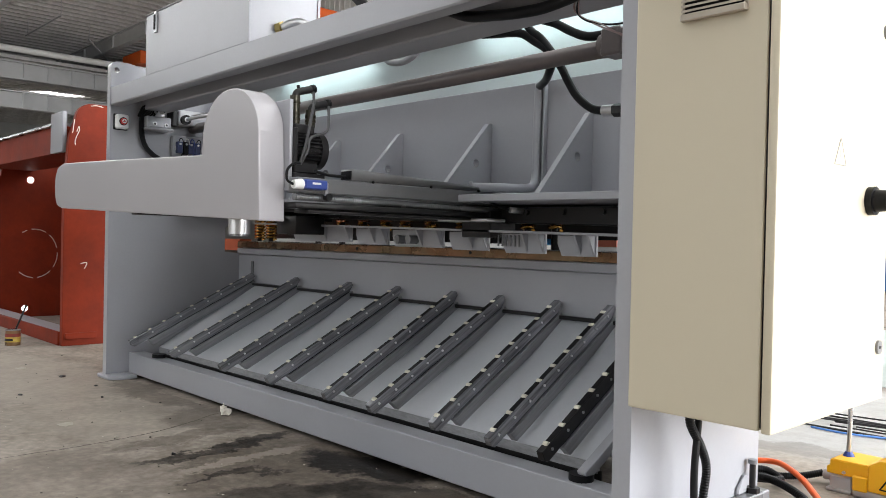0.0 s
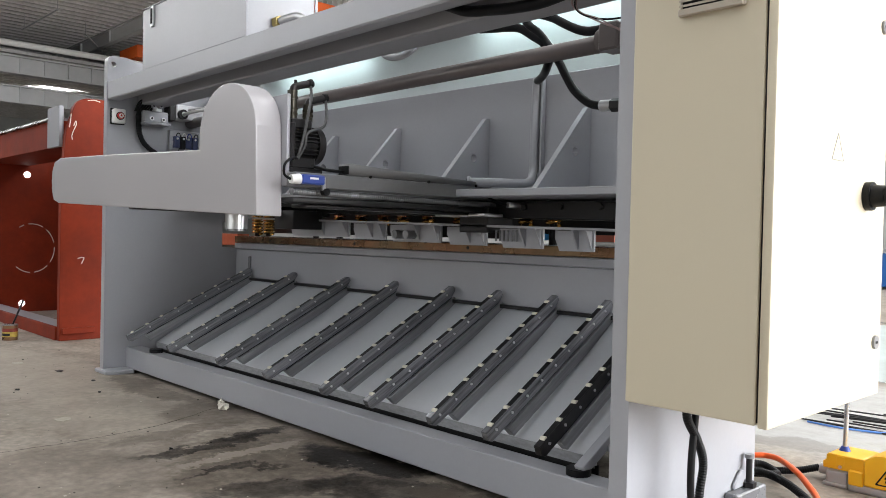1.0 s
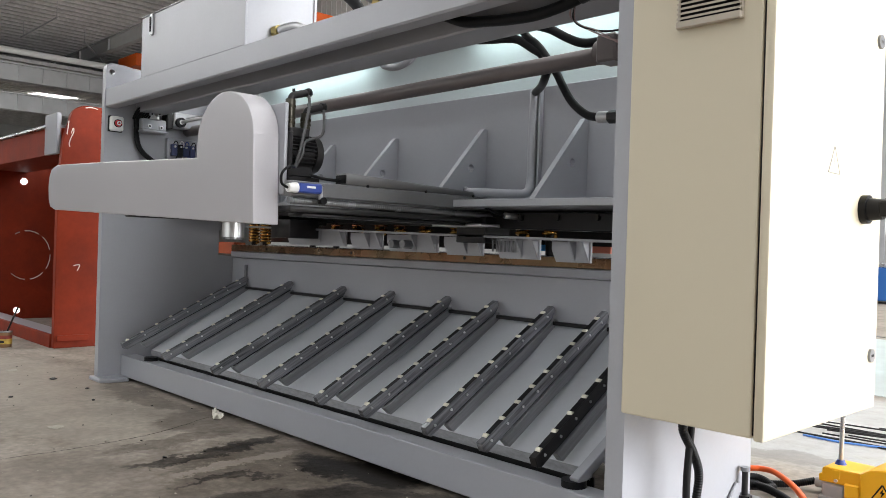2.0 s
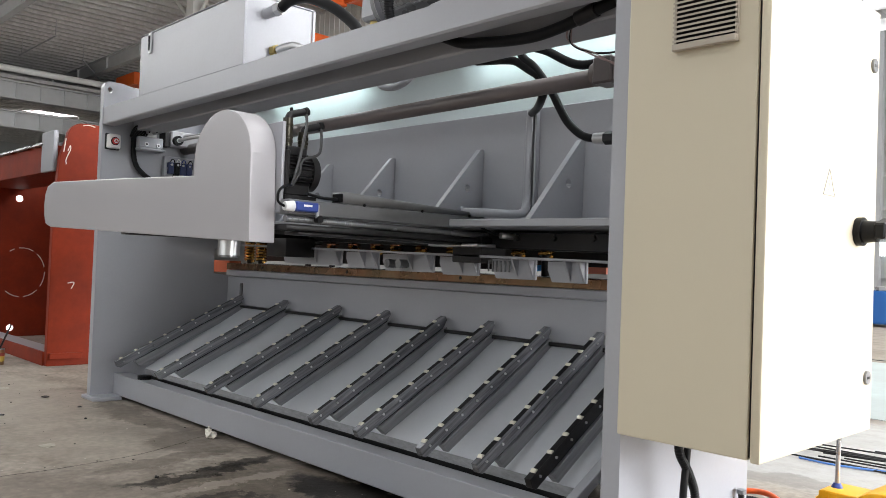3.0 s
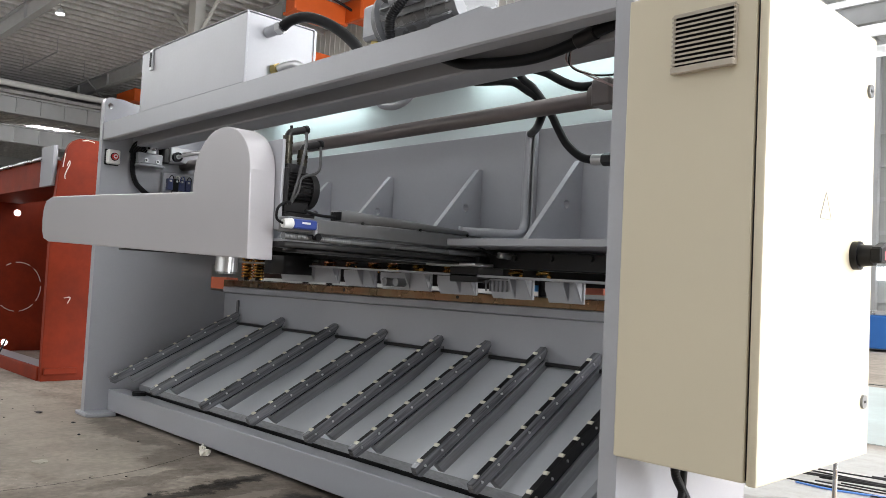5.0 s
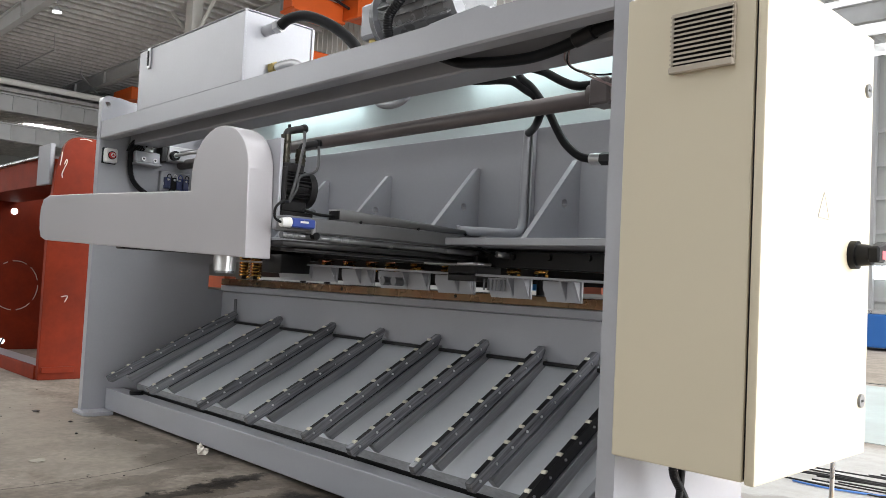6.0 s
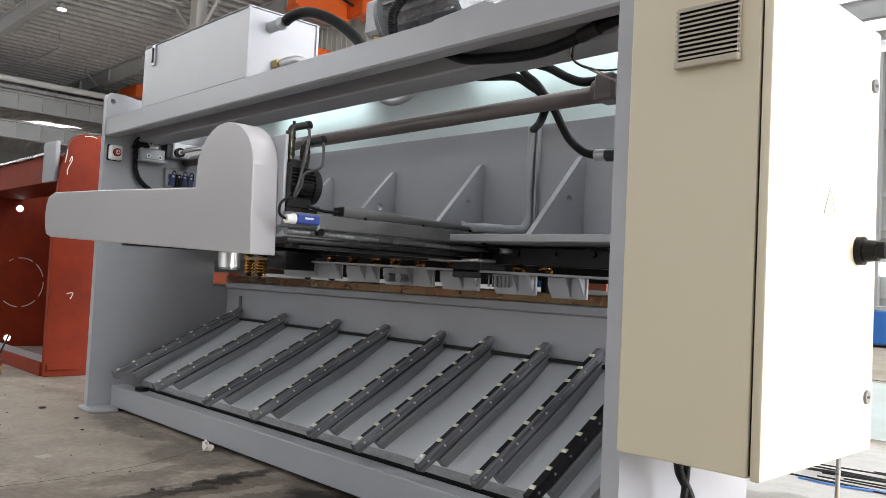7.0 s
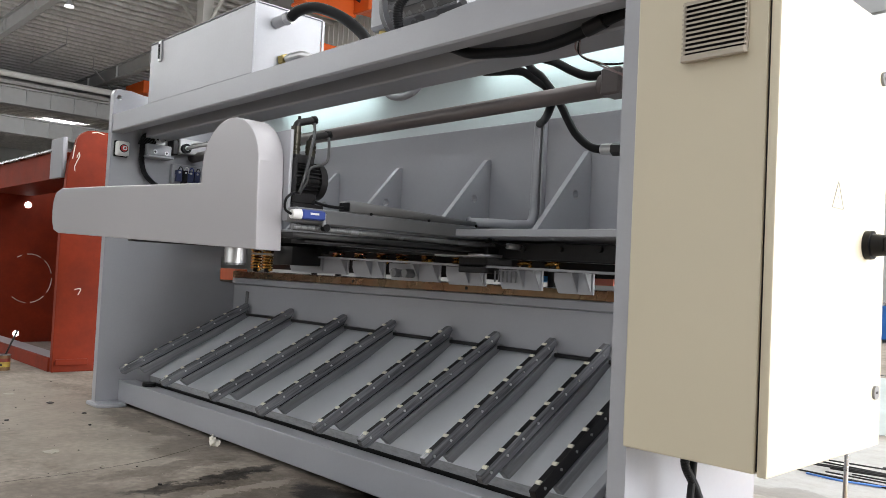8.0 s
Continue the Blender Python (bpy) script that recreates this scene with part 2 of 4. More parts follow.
def smooth_path(points, steps=8):
    pts = [Vector(p) for p in points]
    out = []
    for i in range(len(pts) - 1):
        a, b = pts[max(i - 1, 0)], pts[i]
        c, d = pts[i + 1], pts[min(i + 2, len(pts) - 1)]
        for k in range(steps):
            t = k / steps
            out.append(0.5 * (2 * b + (c - a) * t + (2 * a - 5 * b + 4 * c - d) * t * t + (3 * b - 3 * c + d - a) * t ** 3))
    out.append(pts[-1])
    return out


def tube(points, r, bm=None, n=12, steps=8, ribs=0.0, pitch=0.008):
    own = bmesh.new()
    path = smooth_path(points, steps) if steps else [Vector(p) for p in points]
    if ribs:
        run = [0.0]
        for a, b in zip(path, path[1:]):
            run.append(run[-1] + (b - a).length)
        fine, j = [], 0
        for i in range(int(run[-1] / (pitch / 4))):
            d = i * pitch / 4
            while run[j + 1] < d:
                j += 1
            fine.append(path[j].lerp(path[j + 1], (d - run[j]) / max(run[j + 1] - run[j], 1e-6)))
        path = fine
    rings = []
    up = Vector((0.13, 0.31, 0.94))
    for i, c in enumerate(path):
        d = (path[min(i + 1, len(path) - 1)] - path[max(i - 1, 0)]).normalized()
        u = (up - d * up.dot(d)).normalized()
        w = d.cross(u)
        up = u
        rr = r * (1 - ribs * (i % 4 > 1))
        rings.append([own.verts.new(c + rr * (math.cos(6.2832 * k / n) * u + math.sin(6.2832 * k / n) * w)) for k in range(n)])
    for a, b in zip(rings, rings[1:]):
        for k in range(n):
            own.faces.new((a[k], a[(k + 1) % n], b[(k + 1) % n], b[k]))
    own.faces.new(rings[0][::-1])
    own.faces.new(rings[-1])
    for f in own.faces:
        f.smooth = len(f.verts) == 4
    return join(bm, own)

PANEL = material("pale_hall_sheet", (0.62, 0.62, 0.60), 0.5, vary=0.06)
# machine grey of the gauge arm, with shade put into a darker colour
SHADE = material("shaded_gauge_grey", (0.15, 0.152, 0.158), 0.35, vary=0.12, scale=4)

# ---- hall ----
def slab(name, bm, mat, label):
    return solo(name, bm, mat, label, kind="structure")


slab("floor", box(-60, 40, -40, 60, -0.3, 0), FLOOR, "worn stained grey concrete workshop floor")
slab("wall_front", box(-45.3, 12.3, 24, 24.3, 0, 8.6), CONCRETE, "grey panelled hall wall")
slab("wall_left", box(-45.3, -45, -20, 24, 0, 8.6), CONCRETE, "grey panelled hall wall")
# the opening behind the camera is made up to admit rear light
wb = box(-45.3, -8, -20.3, -20, 0, 8.6)
box(-8, 10, -20.3, -20, 6.5, 8.6, bm=wb)
box(10, 12.3, -20.3, -20, 0, 8.6, bm=wb)
slab("wall_back", wb, CONCRETE, "grey panelled hall wall, unseen, with a wide opening for daylight")
wr = box(12, 12.3, -20, -1.5, 0, 8.6)
box(12, 12.3, -1.5, 9.5, 5.2, 8.6, bm=wr)
box(12, 12.3, 9.5, 24, 0, 8.6, bm=wr)
slab("wall_right", wr, CONCRETE, "grey panelled hall wall, unseen, with a wide opening for daylight")

SKYLIGHT = glow("daylight_strip", (0.95, 0.98, 1.0), 1.0)
sn, sl = SKYLIGHT.node_tree.nodes, SKYLIGHT.node_tree.links
grime, span, where = sn.new("ShaderNodeTexNoise"), sn.new("ShaderNodeMapRange"), sn.new("ShaderNodeNewGeometry")
grime.inputs["Scale"].default_value, grime.inputs["Detail"].default_value = 1.6, 8
span.inputs["From Min"].default_value, span.inputs["From Max"].default_value = 0.35, 0.65
span.inputs["To Min"].default_value, span.inputs["To Max"].default_value = 0.35, 1.3
sl.new(where.outputs["Position"], grime.inputs["Vector"])
sl.new(grime.outputs["Fac"], span.inputs["Value"])
sl.new(span.outputs[0], sn["Principled BSDF"].inputs["Emission Strength"])
# roof sheet on ribs, with long daylight strips left open between them
roof = bmesh.new()
# the first strip is unseen, added to brighten gusset edges and slide sheet
STRIPS = ((-6.5, -4.0), (1.5, 4.0), (7, 9.5))
xs = [-45.3] + [v for s in STRIPS for v in s] + [12.3]
for a, b in zip(xs[::2], xs[1::2]):
    box(a, b, -20.3, 24.3, 8.34, 8.42, bm=roof)
x = -45.0
while x < 12:
    if not any(a - 0.1 < x < b + 0.1 for a, b in STRIPS):
        box(x - 0.07, x + 0.07, -20, 24, 8.14, 8.34, bm=roof)
    x += 0.5
for a, b in STRIPS:
    for k in range(22):
        box(a - 0.1, b + 0.1, -19 + 2 * k, -18.88 + 2 * k, 8.22, 8.335, bm=roof)
slab("ceiling", roof, ROOF, "corrugated grey metal roof sheet with daylight strips")
for a, b in STRIPS:
    area("roof_area_lamp", pose((a + b) / 2, 2, 8.30), b - a, 44, 1500 * LIGHT_ROOF, (0.97, 0.985, 1))
    slab("skylight", box(a, b, -20, 24, 8.36, 8.39), SKYLIGHT, "long unseen glowing roof strip added to brighten the left bay")
# second lamps under two strips, added to brighten the front floor
for a, b in STRIPS[1:]:
    area("roof_area_lamp", pose((a + b) / 2, 13.5, 8.28), b - a, 20, 1900 * LIGHT_FRONT, (1, 1, 0.99))
for k in range(9):
    slab("skylight", box(-5.2, -1.6, 6.4 + 2.0 * k, 7.5 + 2.0 * k, 8.12, 8.135), SKYLIGHT, "translucent daylight panel between the roof girders")
# lamps and glowing strips out of view, added to brighten the left roof
for a, b in ((-25, -22), (-17, -14.5)):
    area("roof_area_lamp", pose((a + b) / 2, -8, 8.10), b - a, 20, 4300 * LIGHT_ROOF, (0.97, 0.985, 1))
    slab("skylight", box(a, b, -18, 2, 8.125, 8.135), SKYLIGHT, "unseen glowing roof strip added to brighten the left bay")
area("unseen_opening_daylight", look((12.1, 4.0, 2.6), (3, 2.2, 1.4)), 10.6, 5.0, 2600 * LIGHT_SIDE, (0.99, 0.99, 1.0))
# fill lamp added behind the camera to brighten rear faces
area("unseen_opening_daylight", look((1, -20.1, 3.2), (1, 0, 2.2)), 17.6, 6.2, 3600 * LIGHT_BACK, (1, 0.99, 0.98))

for y in (-13.3, -8.7, -4.1, 0.5, 5.1, 9.7, 14.3, 18.9):
    bm = box(-45, 12, y - 0.1, y + 0.1, 8.1, 8.14)
    box(-45, 12, y - 0.012, y + 0.012, 7.66, 8.1, bm=bm)
    box(-45, 12, y - 0.1, y + 0.1, 7.62, 7.66, bm=bm)
    for k in range(19):
        box(-44 + 3 * k, -43.985 + 3 * k, y - 0.09, y + 0.09, 7.66, 8.1, bm=bm)
    solo("roof_girder", bm, GIRDER, "long grey steel roof girder under corrugated sheet", "girder", "roof girders")
for z0, z1 in ((6.0, 6.62), (5.0, 5.6)):
    bm = box(-26.3, -26, -20, 24, z0, z1)
    for k in range(52):
        box(-26, -25.93, -19 + 0.8 * k, -18.95 + 0.8 * k, z0, z1, bm=bm)
    box(-26, -25.88, -20, 24, z1 - 0.05, z1, bm=bm)
    box(-26, -25.88, -20, 24, z0, z0 + 0.05, bm=bm)
    solo("crane_runway", bm, GIRDER, "pale grey riveted crane runway girder", "girder", "crane runways")
for y in (-7, 2.6, 12.1, 20.5):
    solo("column", box(-24.4, -24.1, y, y + 0.5, 0, 8.2, 0.01), GIRDER, "grey steel hall column", "column", "hall columns")
part_wall = box(-18.5, -6, 12.0, 12.1, 3.5, 8.2)
for k in range(50):
    box(-18.4 + 0.25 * k, -18.36 + 0.25 * k, 11.97, 12.0, 3.5, 8.2, bm=part_wall)
slab("wall_partition", part_wall, PANEL, "pale ribbed sheet partition high in the hall")
slab("wall_partition_lower", box(-18.5, -6, 12.02, 12.08, 0, 3.5), CONCRETE, "grey lower part of the hall partition")
solo("column", box(-16.3, -15.9, 8.1, 8.4, 0, 8.3, 0.01), PANEL, "pale painted steel hall column", "column", "hall columns")
solo("wind_brace", rod((-15.9, 8.25, 7.2), (-14.6, 8.25, 8.25), 0.05, n=8), PANEL, "pale diagonal brace at column head", "brace", "wind braces")
solo("wind_brace", rod((-16.3, 8.25, 7.2), (-17.6, 8.25, 8.25), 0.05, n=8), PANEL, "pale diagonal brace at column head", "brace", "wind braces")
solo("overhead_pipe", rod((-25.8, -20, 7.0), (-25.8, 24, 7.0), 0.11, n=14), WHITE, "long white painted overhead pipe", "pipe")
for y in (-6, 3, 12, 20):
    solo("pipe_hanger", box(-25.83, -25.77, y, y + 0.04, 7.08, 7.7), GIRDER, "thin grey steel pipe hanger", "hanger", "pipe hangers")
bm = rod((-26.4, 6.77, 7.64), (-22.67, 6.793, 7.64), 0.028, n=8)
for x in (-26.2, -22.7):
    rod((x, 6.79, 7.64), (x, 6.79, 8.36), 0.014, bm, 8)
solo("wind_brace", bm, GIRDER, "thin steel wind brace between roof girders", "brace", "wind braces")
bm = rod((-25.2, 8.5, 7.64), (-28.4, 10.4, 7.64), 0.028, n=8)
rod((-25.3, 8.55, 7.64), (-25.3, 8.55, 8.36), 0.014, bm, 8)
solo("wind_brace", bm, GIRDER, "thin steel wind brace between roof girders", "brace", "wind braces")

FAR_PATCH = glow("far_patch_glow", (1, 1, 1), 30)
PENDANT = glow("pendant_lamp_glass", (1, 1, 1), 1.6)
far = box(-45, -26.6, -20, 24, 6.9, 6.95)
for k in range(44):
    box(-44.8 + 0.42 * k, -44.65 + 0.42 * k, -20, 24, 6.82, 6.9, bm=far)
slab("ceiling_far_bay", far, ROOF, "corrugated grey metal roof of the neighbouring bay")
# staggered glowing strips make up one bright patch
for k in range(5):
    slab("skylight", box(-34.55 + 0.42 * k, -34.25 + 0.42 * k, 9.3 - 0.25 * (k % 2), 10.6 + 0.3 * (k % 3), 6.875, 6.885), FAR_PATCH, "bright glowing patch on the far bay roof")
for x, y in ((-18.1, 5.37),):
    lamp = thing("high_bay_lamp", "round white high-bay lamp hanging from the roof", "lamp", "high-bay lamps", (x, y, 0))
    z = 7.5
    part("shade", rod((0, 0, z), (0, 0, z + 0.14), 0.13, n=18, r2=0.04), GIRDER, lamp)
    part("diffuser", rod((0, 0, z - 0.03), (0, 0, z), 0.12, n=18), PENDANT, lamp)
    part("hanger", rod((0, 0, z + 0.14), (0, 0, 8.3), 0.012, n=6), GIRDER, lamp)

# orange travelling crane
crane = thing("travelling_crane", "bright orange travelling crane under the roof", "crane")
part("bridge_girder", prism([(8.6, 7.16), (8.6, 7.62), (10.1, 7.62), (10.1, 7.16)], "x", -12.2, -11.8, 0.02), ORANGE, crane)
part("girder_flange", box(-12.3, -11.7, 8.6, 10.1, 7.10, 7.158), ORANGE, crane)
part("hoist", prism([(10.12, 7.20), (10.12, 7.75), (10.6, 8.05), (20, 8.05), (20, 7.5), (10.5, 7.35)], "x", -12.1, -11.2, 0.04), ORANGE, crane)
part("trolley_rail", rod((-11.6, 8.0, 7.98), (-11.6, 12.0, 7.05), 0.035, n=8), BLACKMETAL, crane)
part("lower_beam", box(-12.4, -12.0, 9.3, 14.0, 6.05, 6.35, 0.02), ORANGE, crane)
part("drop_leg", box(-12.3, -12.1, 12.2, 12.5, 6.35, 7.5, 0.01), ORANGE, crane)
part("end_carriage", box(-27.0, -25.3, 10.4, 10.9, 7.15, 7.62, 0.02), ORANGE, crane)
bm = rod((-11.0, 10.9, 7.6), (-10.6, 10.9, 7.6), 0.22, n=16)
part("drive", bm, ORANGE, crane)

# front wall cladding and what stands before it
rails = [box(-14, 12, 23.9, 23.99, z, z + 0.12) for z in (0.9, 1.9, 2.9, 3.9, 4.9, 5.9)]
for bm in rails:
    solo("wall_rail", bm, GIRDER, "horizontal grey wall rail", "rail", "wall rails")
for x in (-12, -8, -4, 0, 4, 8):
    solo("wall_post", box(x, x + 0.25, 23.7, 23.9, 0, 8.2), GIRDER, "grey steel wall post", "column", "wall posts")
WINDOW = glow("daylit_window", (0.9, 0.96, 1.0), 3.0)
w1 = tagged(new("window_1", mesh_of(box(-5.5, 0.5, 23.86, 23.89, 1.55, 1.95), "window_1", WINDOW)), "long bright daylit window band", "window", kind="structure")
part("window_frame", box(-5.6, 0.6, 23.8, 23.85, 1.5, 1.55), GIRDER, w1)
part("window_frame", box(-5.6, 0.6, 23.8, 23.85, 1.95, 2.0), GIRDER, w1)
BLUE = material("blue_machine_paint", (0.012, 0.09, 0.30), 0.4, vary=0.1)
blue = thing("blue_machine", "long low blue painted machine bed", "machine")
part("bed", box(-3.2, 0.6, 13.2, 14.2, 0.05, 0.62, 0.02), BLUE, blue)
part("foot", box(-2.8, -2.4, 13.3, 14.0, 0, 0.05), BLACK, blue)
part("foot", box(0.0, 0.4, 13.3, 14.0, 0, 0.05), BLACK, blue)
part("guide_rail", box(-3.2, 0.6, 13.25, 13.4, 0.62, 0.70, 0.01), STEEL, blue)
GREENFLOOR = material("pale_green_floor_paint", (0.40, 0.46, 0.45), 0.35, vary=0.25, scale=3.0, fine=30, dirt=(0.30, 0.31, 0.30), dirt_amount=0.8)
JOINT = material("dusty_floor_joint", (0.085, 0.07, 0.056), 0.8, vary=0.45, scale=9)
bm = bmesh.new()
rj = random.Random(9)
crack = smooth_path([(1.30, -9, 0), (1.33, -3, 0), (1.351, -0.85, 0), (1.357, -0.61, 0), (1.318, -0.30, 0), (1.235, -0.09, 0), (1.15, 0.10, 0), (1.1, 0.6, 0)], 40)
edge = []
for q in crack:
    w, o = rj.uniform(0.0012, 0.0045), rj.uniform(-0.002, 0.002)
    edge.append((bm.verts.new((q.x + o - w, q.y, 0.0012)), bm.verts.new((q.x + o + w, q.y, 0.0012))))
for a, b in zip(edge, edge[1:]):
    bm.faces.new((a[0], a[1], b[1], b[0]))
slab("floor_joint", bm, JOINT, "narrow chipped joint in the concrete floor")
slab("floor_marking", box(-6, 2.9, 3.2, 6.6, 0.0, 0.004), GREENFLOOR, "pale green painted walkway on the floor")
slab("floor_joint", box(-20, 8, 6.85, 6.9, 0.0, 0.004), BLACKMETAL, "dark expansion joint strip in the floor")

# ---- shearing machine ----
shear = thing("shearing_machine", "grey painted hydraulic shearing machine standing on concrete", "machine")


def arc(cx, cy, r, a0, a1, n):
    return [(cx + r * math.cos(radians(a0 + (a1 - a0) * i / n)), cy + r * math.sin(radians(a0 + (a1 - a0) * i / n))) for i in range(n + 1)]


def plate_with_hole(x0, x1, top, depth, throat=True):
    """Upright side plate, rounded rear top corner, lifting ear with a round hole."""
    own = bmesh.new()
    outline = [(0, 0), (0, top - 0.03)] + arc(0.03, top - 0.03, 0.03, 180, 90, 5)[1:] + [(0.09, top), (0.16, top - 0.012), (depth, top - 0.03), (depth, 0.81), (depth - 0.10, 0.80), (depth - 0.10, 0.66), (depth, 0.65), (depth, 0)]
    if not throat:
        outline = [p for p in outline if not 0.6 < p[1] < 0.85]
    hole = arc(0.03, 1.60, 0.014, 90, 450, 16)[:-1]
    sides = []
    for x in (x0, x1):
        o = [own.verts.new((x, *p)) for p in outline]
        h = [own.verts.new((x, *p)) for p in hole]
        es = [own.edges.new((o[i], o[(i + 1) % len(o)])) for i in range(len(o))] + [own.edges.new((h[i], h[(i + 1) % len(h)])) for i in range(len(h))]
        bmesh.ops.triangle_fill(own, edges=es, use_beauty=True)
        sides.append((o, h))
    for k in (0, 1):
        a, b = sides[0][k], sides[1][k]
        for i in range(len(a)):
            own.faces.new((a[i], a[(i + 1) % len(a)], b[(i + 1) % len(a)], b[i]))
    return own


left_plate = part("side_plate", plate_with_hole(0, 0.045, 1.645, 0.76), GREY, shear)
right_plate = part("side_plate", plate_with_hole(3.18, 3.229, 1.645, 0.635, False), GREY, shear, "tall grey side plate carrying the cabinet")
# unseen plate, added to keep daylight from the right off the gussets
part("unseen_plate_block", box(3.181, 3.228, 0.636, 0.91, 0.80, 1.40, 0.003), GREY, shear)
part("foot_plate", prism([(-0.02, -0.02), (0.13, -0.02), (0.16, 0.03), (0.16, 0.12), (-0.02, 0.12)], "z", 0.0, 0.02, 0.004), GREY, shear)
part("foot_plate", box(3.2295, 3.268, 0.46, 0.63, 0, 0.08, 0.004), DARK, shear)
bm = box(0.045, 3.18, 0.118, 0.126, 0.018, 0.125, 0.003)
box(0.045, 3.18, 0.126, 0.204, 0.113, 0.122, bm=bm)
part("base_beam", bm, GREY, shear)
# black strip drawn for the shade in the gap behind the beam
part("gap_black_strip", box(0.045, 3.18, 0.2045, 0.213, 0.0, 0.119, 0.001), BLACKMETAL, shear)
bm = prism([(0.0, 1.505), (0.0, 1.421), (0.006, 1.415), (0.06, 1.415), (0.06, 1.425), (0.012, 1.425), (0.012, 1.495), (0.155, 1.495), (0.155, 1.505)], "x", 0.045, 3.179)
part("top_beam", bm, GREY, shear)
part("end_strip", box(0.03, 0.052, -0.006, 0.0, 1.412, 1.508, 0.002), GREY, shear, "light grey weld strip")
part("inner_beam", box(0.045, 3.179, 0.157, 0.29, 1.404, 1.49, 0.006), GREY, shear)
part("table", box(0.045, 3.0, 0.75, 0.80, 0.03, 0.648, 0.004), GREY, shear)
part("table_ledge", box(0.045, 3.0, 0.738, 0.82, 0.650, 0.684, 0.004), GREY, shear)
part("table_bracket", box(3.0, 3.179, 0.56, 0.62, 0.1, 0.6, 0.004), GREY, shear)
BROWN = material("oiled_brown_blade_steel", (0.20, 0.135, 0.075), 0.28, metal=0.75, vary=0.35, scale=5, fine=40, bump=0.03, dirt=(0.28, 0.08, 0.03), dirt_amount=0.7, dirt_scale=3)
part("lower_blade", box(0.06, 3.0, 0.732, 0.80, 0.686, 0.722, 0.002), BROWN, shear, "oily brown lower shear blade")
for k in range(4):
    part("blade_bolt", rod((0.45 + 0.76 * k, 0.729, 0.704), (0.45 + 0.76 * k, 0.733, 0.704), 0.007, n=10), BLACKMETAL, shear)
REDBLOCK = material("orange_primer_block", (0.50, 0.10, 0.03), 0.45, vary=0.1)
part("table_end_block", box(-0.14, 0.05, 0.752, 0.83, 0.667, 0.735, 0.003), REDBLOCK, shear, "orange-red primed table end block")
part("guide_strip", box(0.205, 0.222, 0.738, 0.75, 0.44, 0.61, 0.002), DARK, shear)

# ram: rear sheet leaning with the blade rake, shelf, gussets, dark blade carrier
def raked(bm, x0=0.06, x1=3.0, drop=0.030):
    for v in bm.verts:
        v.co.z += drop * (0.6 - (v.co.x - x0) / (x1 - x0))
    return bm


ram = part("ram", raked(box(0.06, 3.0, 0.762, 0.80, 0.86, 1.362, 0.003)), GREY, shear, "grey swinging ram sheet")
part("ram_shelf", raked(box(0.06, 3.0, 0.40, 0.76, 0.893, 0.918, 0.003)), GREY, ram)
for x in (0.51, 1.01, 1.487, 2.036, 2.53):
    z = 0.03 * (0.6 - (x - 0.06) / 2.94)
    own = bmesh.new()
    a = [(0.472, 0.919 + z), (0.761, 0.919 + z), (0.761, 1.222 + z), (0.742, 1.222 + z)]
    h = arc(0.675, 1.06 + z, 0.016, 0, 360, 12)[:-1]
    ends = []
    for xx in (x - 0.011, x + 0.011):
        o = [own.verts.new((xx, *q)) for q in a]
        hh = [own.verts.new((xx, *q)) for q in h]
        es = [own.edges.new((o[i], o[(i + 1) % 4])) for i in range(4)] + [own.edges.new((hh[i], hh[(i + 1) % 12])) for i in range(12)]
        bmesh.ops.triangle_fill(own, edges=es, use_beauty=True)
        ends.append((o, hh))
    for k in (0, 1):
        p, q = ends[0][k], ends[1][k]
        for i in range(len(p)):
            own.faces.new((p[i], p[(i + 1) % len(p)], q[(i + 1) % len(p)], q[i]))
    part("gusset", own, GREY, ram)
part("blade_carrier", raked(box(0.10, 3.0, 0.62, 0.76, 0.83, 0.892, 0.003), drop=0.06), BLACKMETAL, ram, "black oily upper blade carrier")
for k in range(14):
    x = 0.55 + 0.165 * k
    part("carrier_bolt", rod((x, 0.608, 0.858), (x, 0.621, 0.858), 0.011, n=8), BLACKMETAL, ram)
COVER = material("white_inner_cover_paint", (0.62, 0.68, 0.69), 0.45, vary=0.04, scale=2)
part("front_cover", box(0.05, 3.1, 0.88, 0.90, 1.15, 1.64, 0.003), COVER, shear, "pale painted front cover, lit from inside")
part("cover_top", box(0.05, 3.1, 0.70, 0.879, 1.625, 1.64), COVER, shear)
TUBE = glow("fluorescent_tube", (0.86, 1.0, 1.0), 26 * LIGHT_TUBE)
for x0, x1 in ((0.30, 1.12), (1.88, 3.02)):
    tl = thing("tube_lamp", "lit fluorescent tube lamp under the machine's front cover", "lamp", "tube lamps", (x0, 0.79, 1.611))
    part("tube", rod((0, 0, 0), (x1 - x0, 0, 0), 0.013, n=10), TUBE, tl)
    part("holder", box(-0.03, x1 - x0 + 0.03, -0.02, 0.02, 0.0125, 0.0139), WHITE, tl)
bm = rod((0.046, 0.45, 1.340), (2.81, 0.45, 1.342), 0.027, n=24)
for f in bm.faces:
    f.smooth = len(f.verts) == 4
SHAFT = material("brown_grey_shaft_steel", (0.15, 0.132, 0.13), 0.33, metal=0.35, vary=0.12, scale=4)
part("synchronising_shaft", bm, SHAFT, shear, "long round dark grey synchronising shaft")
bm = box(2.815, 2.885, 0.412, 0.49, 1.312, 1.395, 0.006)
rod((2.80, 0.45, 1.35), (2.82, 0.45, 1.35), 0.036, bm, 20)
box(2.885, 3.18, 0.42, 0.48, 1.32, 1.385, bm=bm)
part("shaft_bearing", bm, SHAFT, shear)

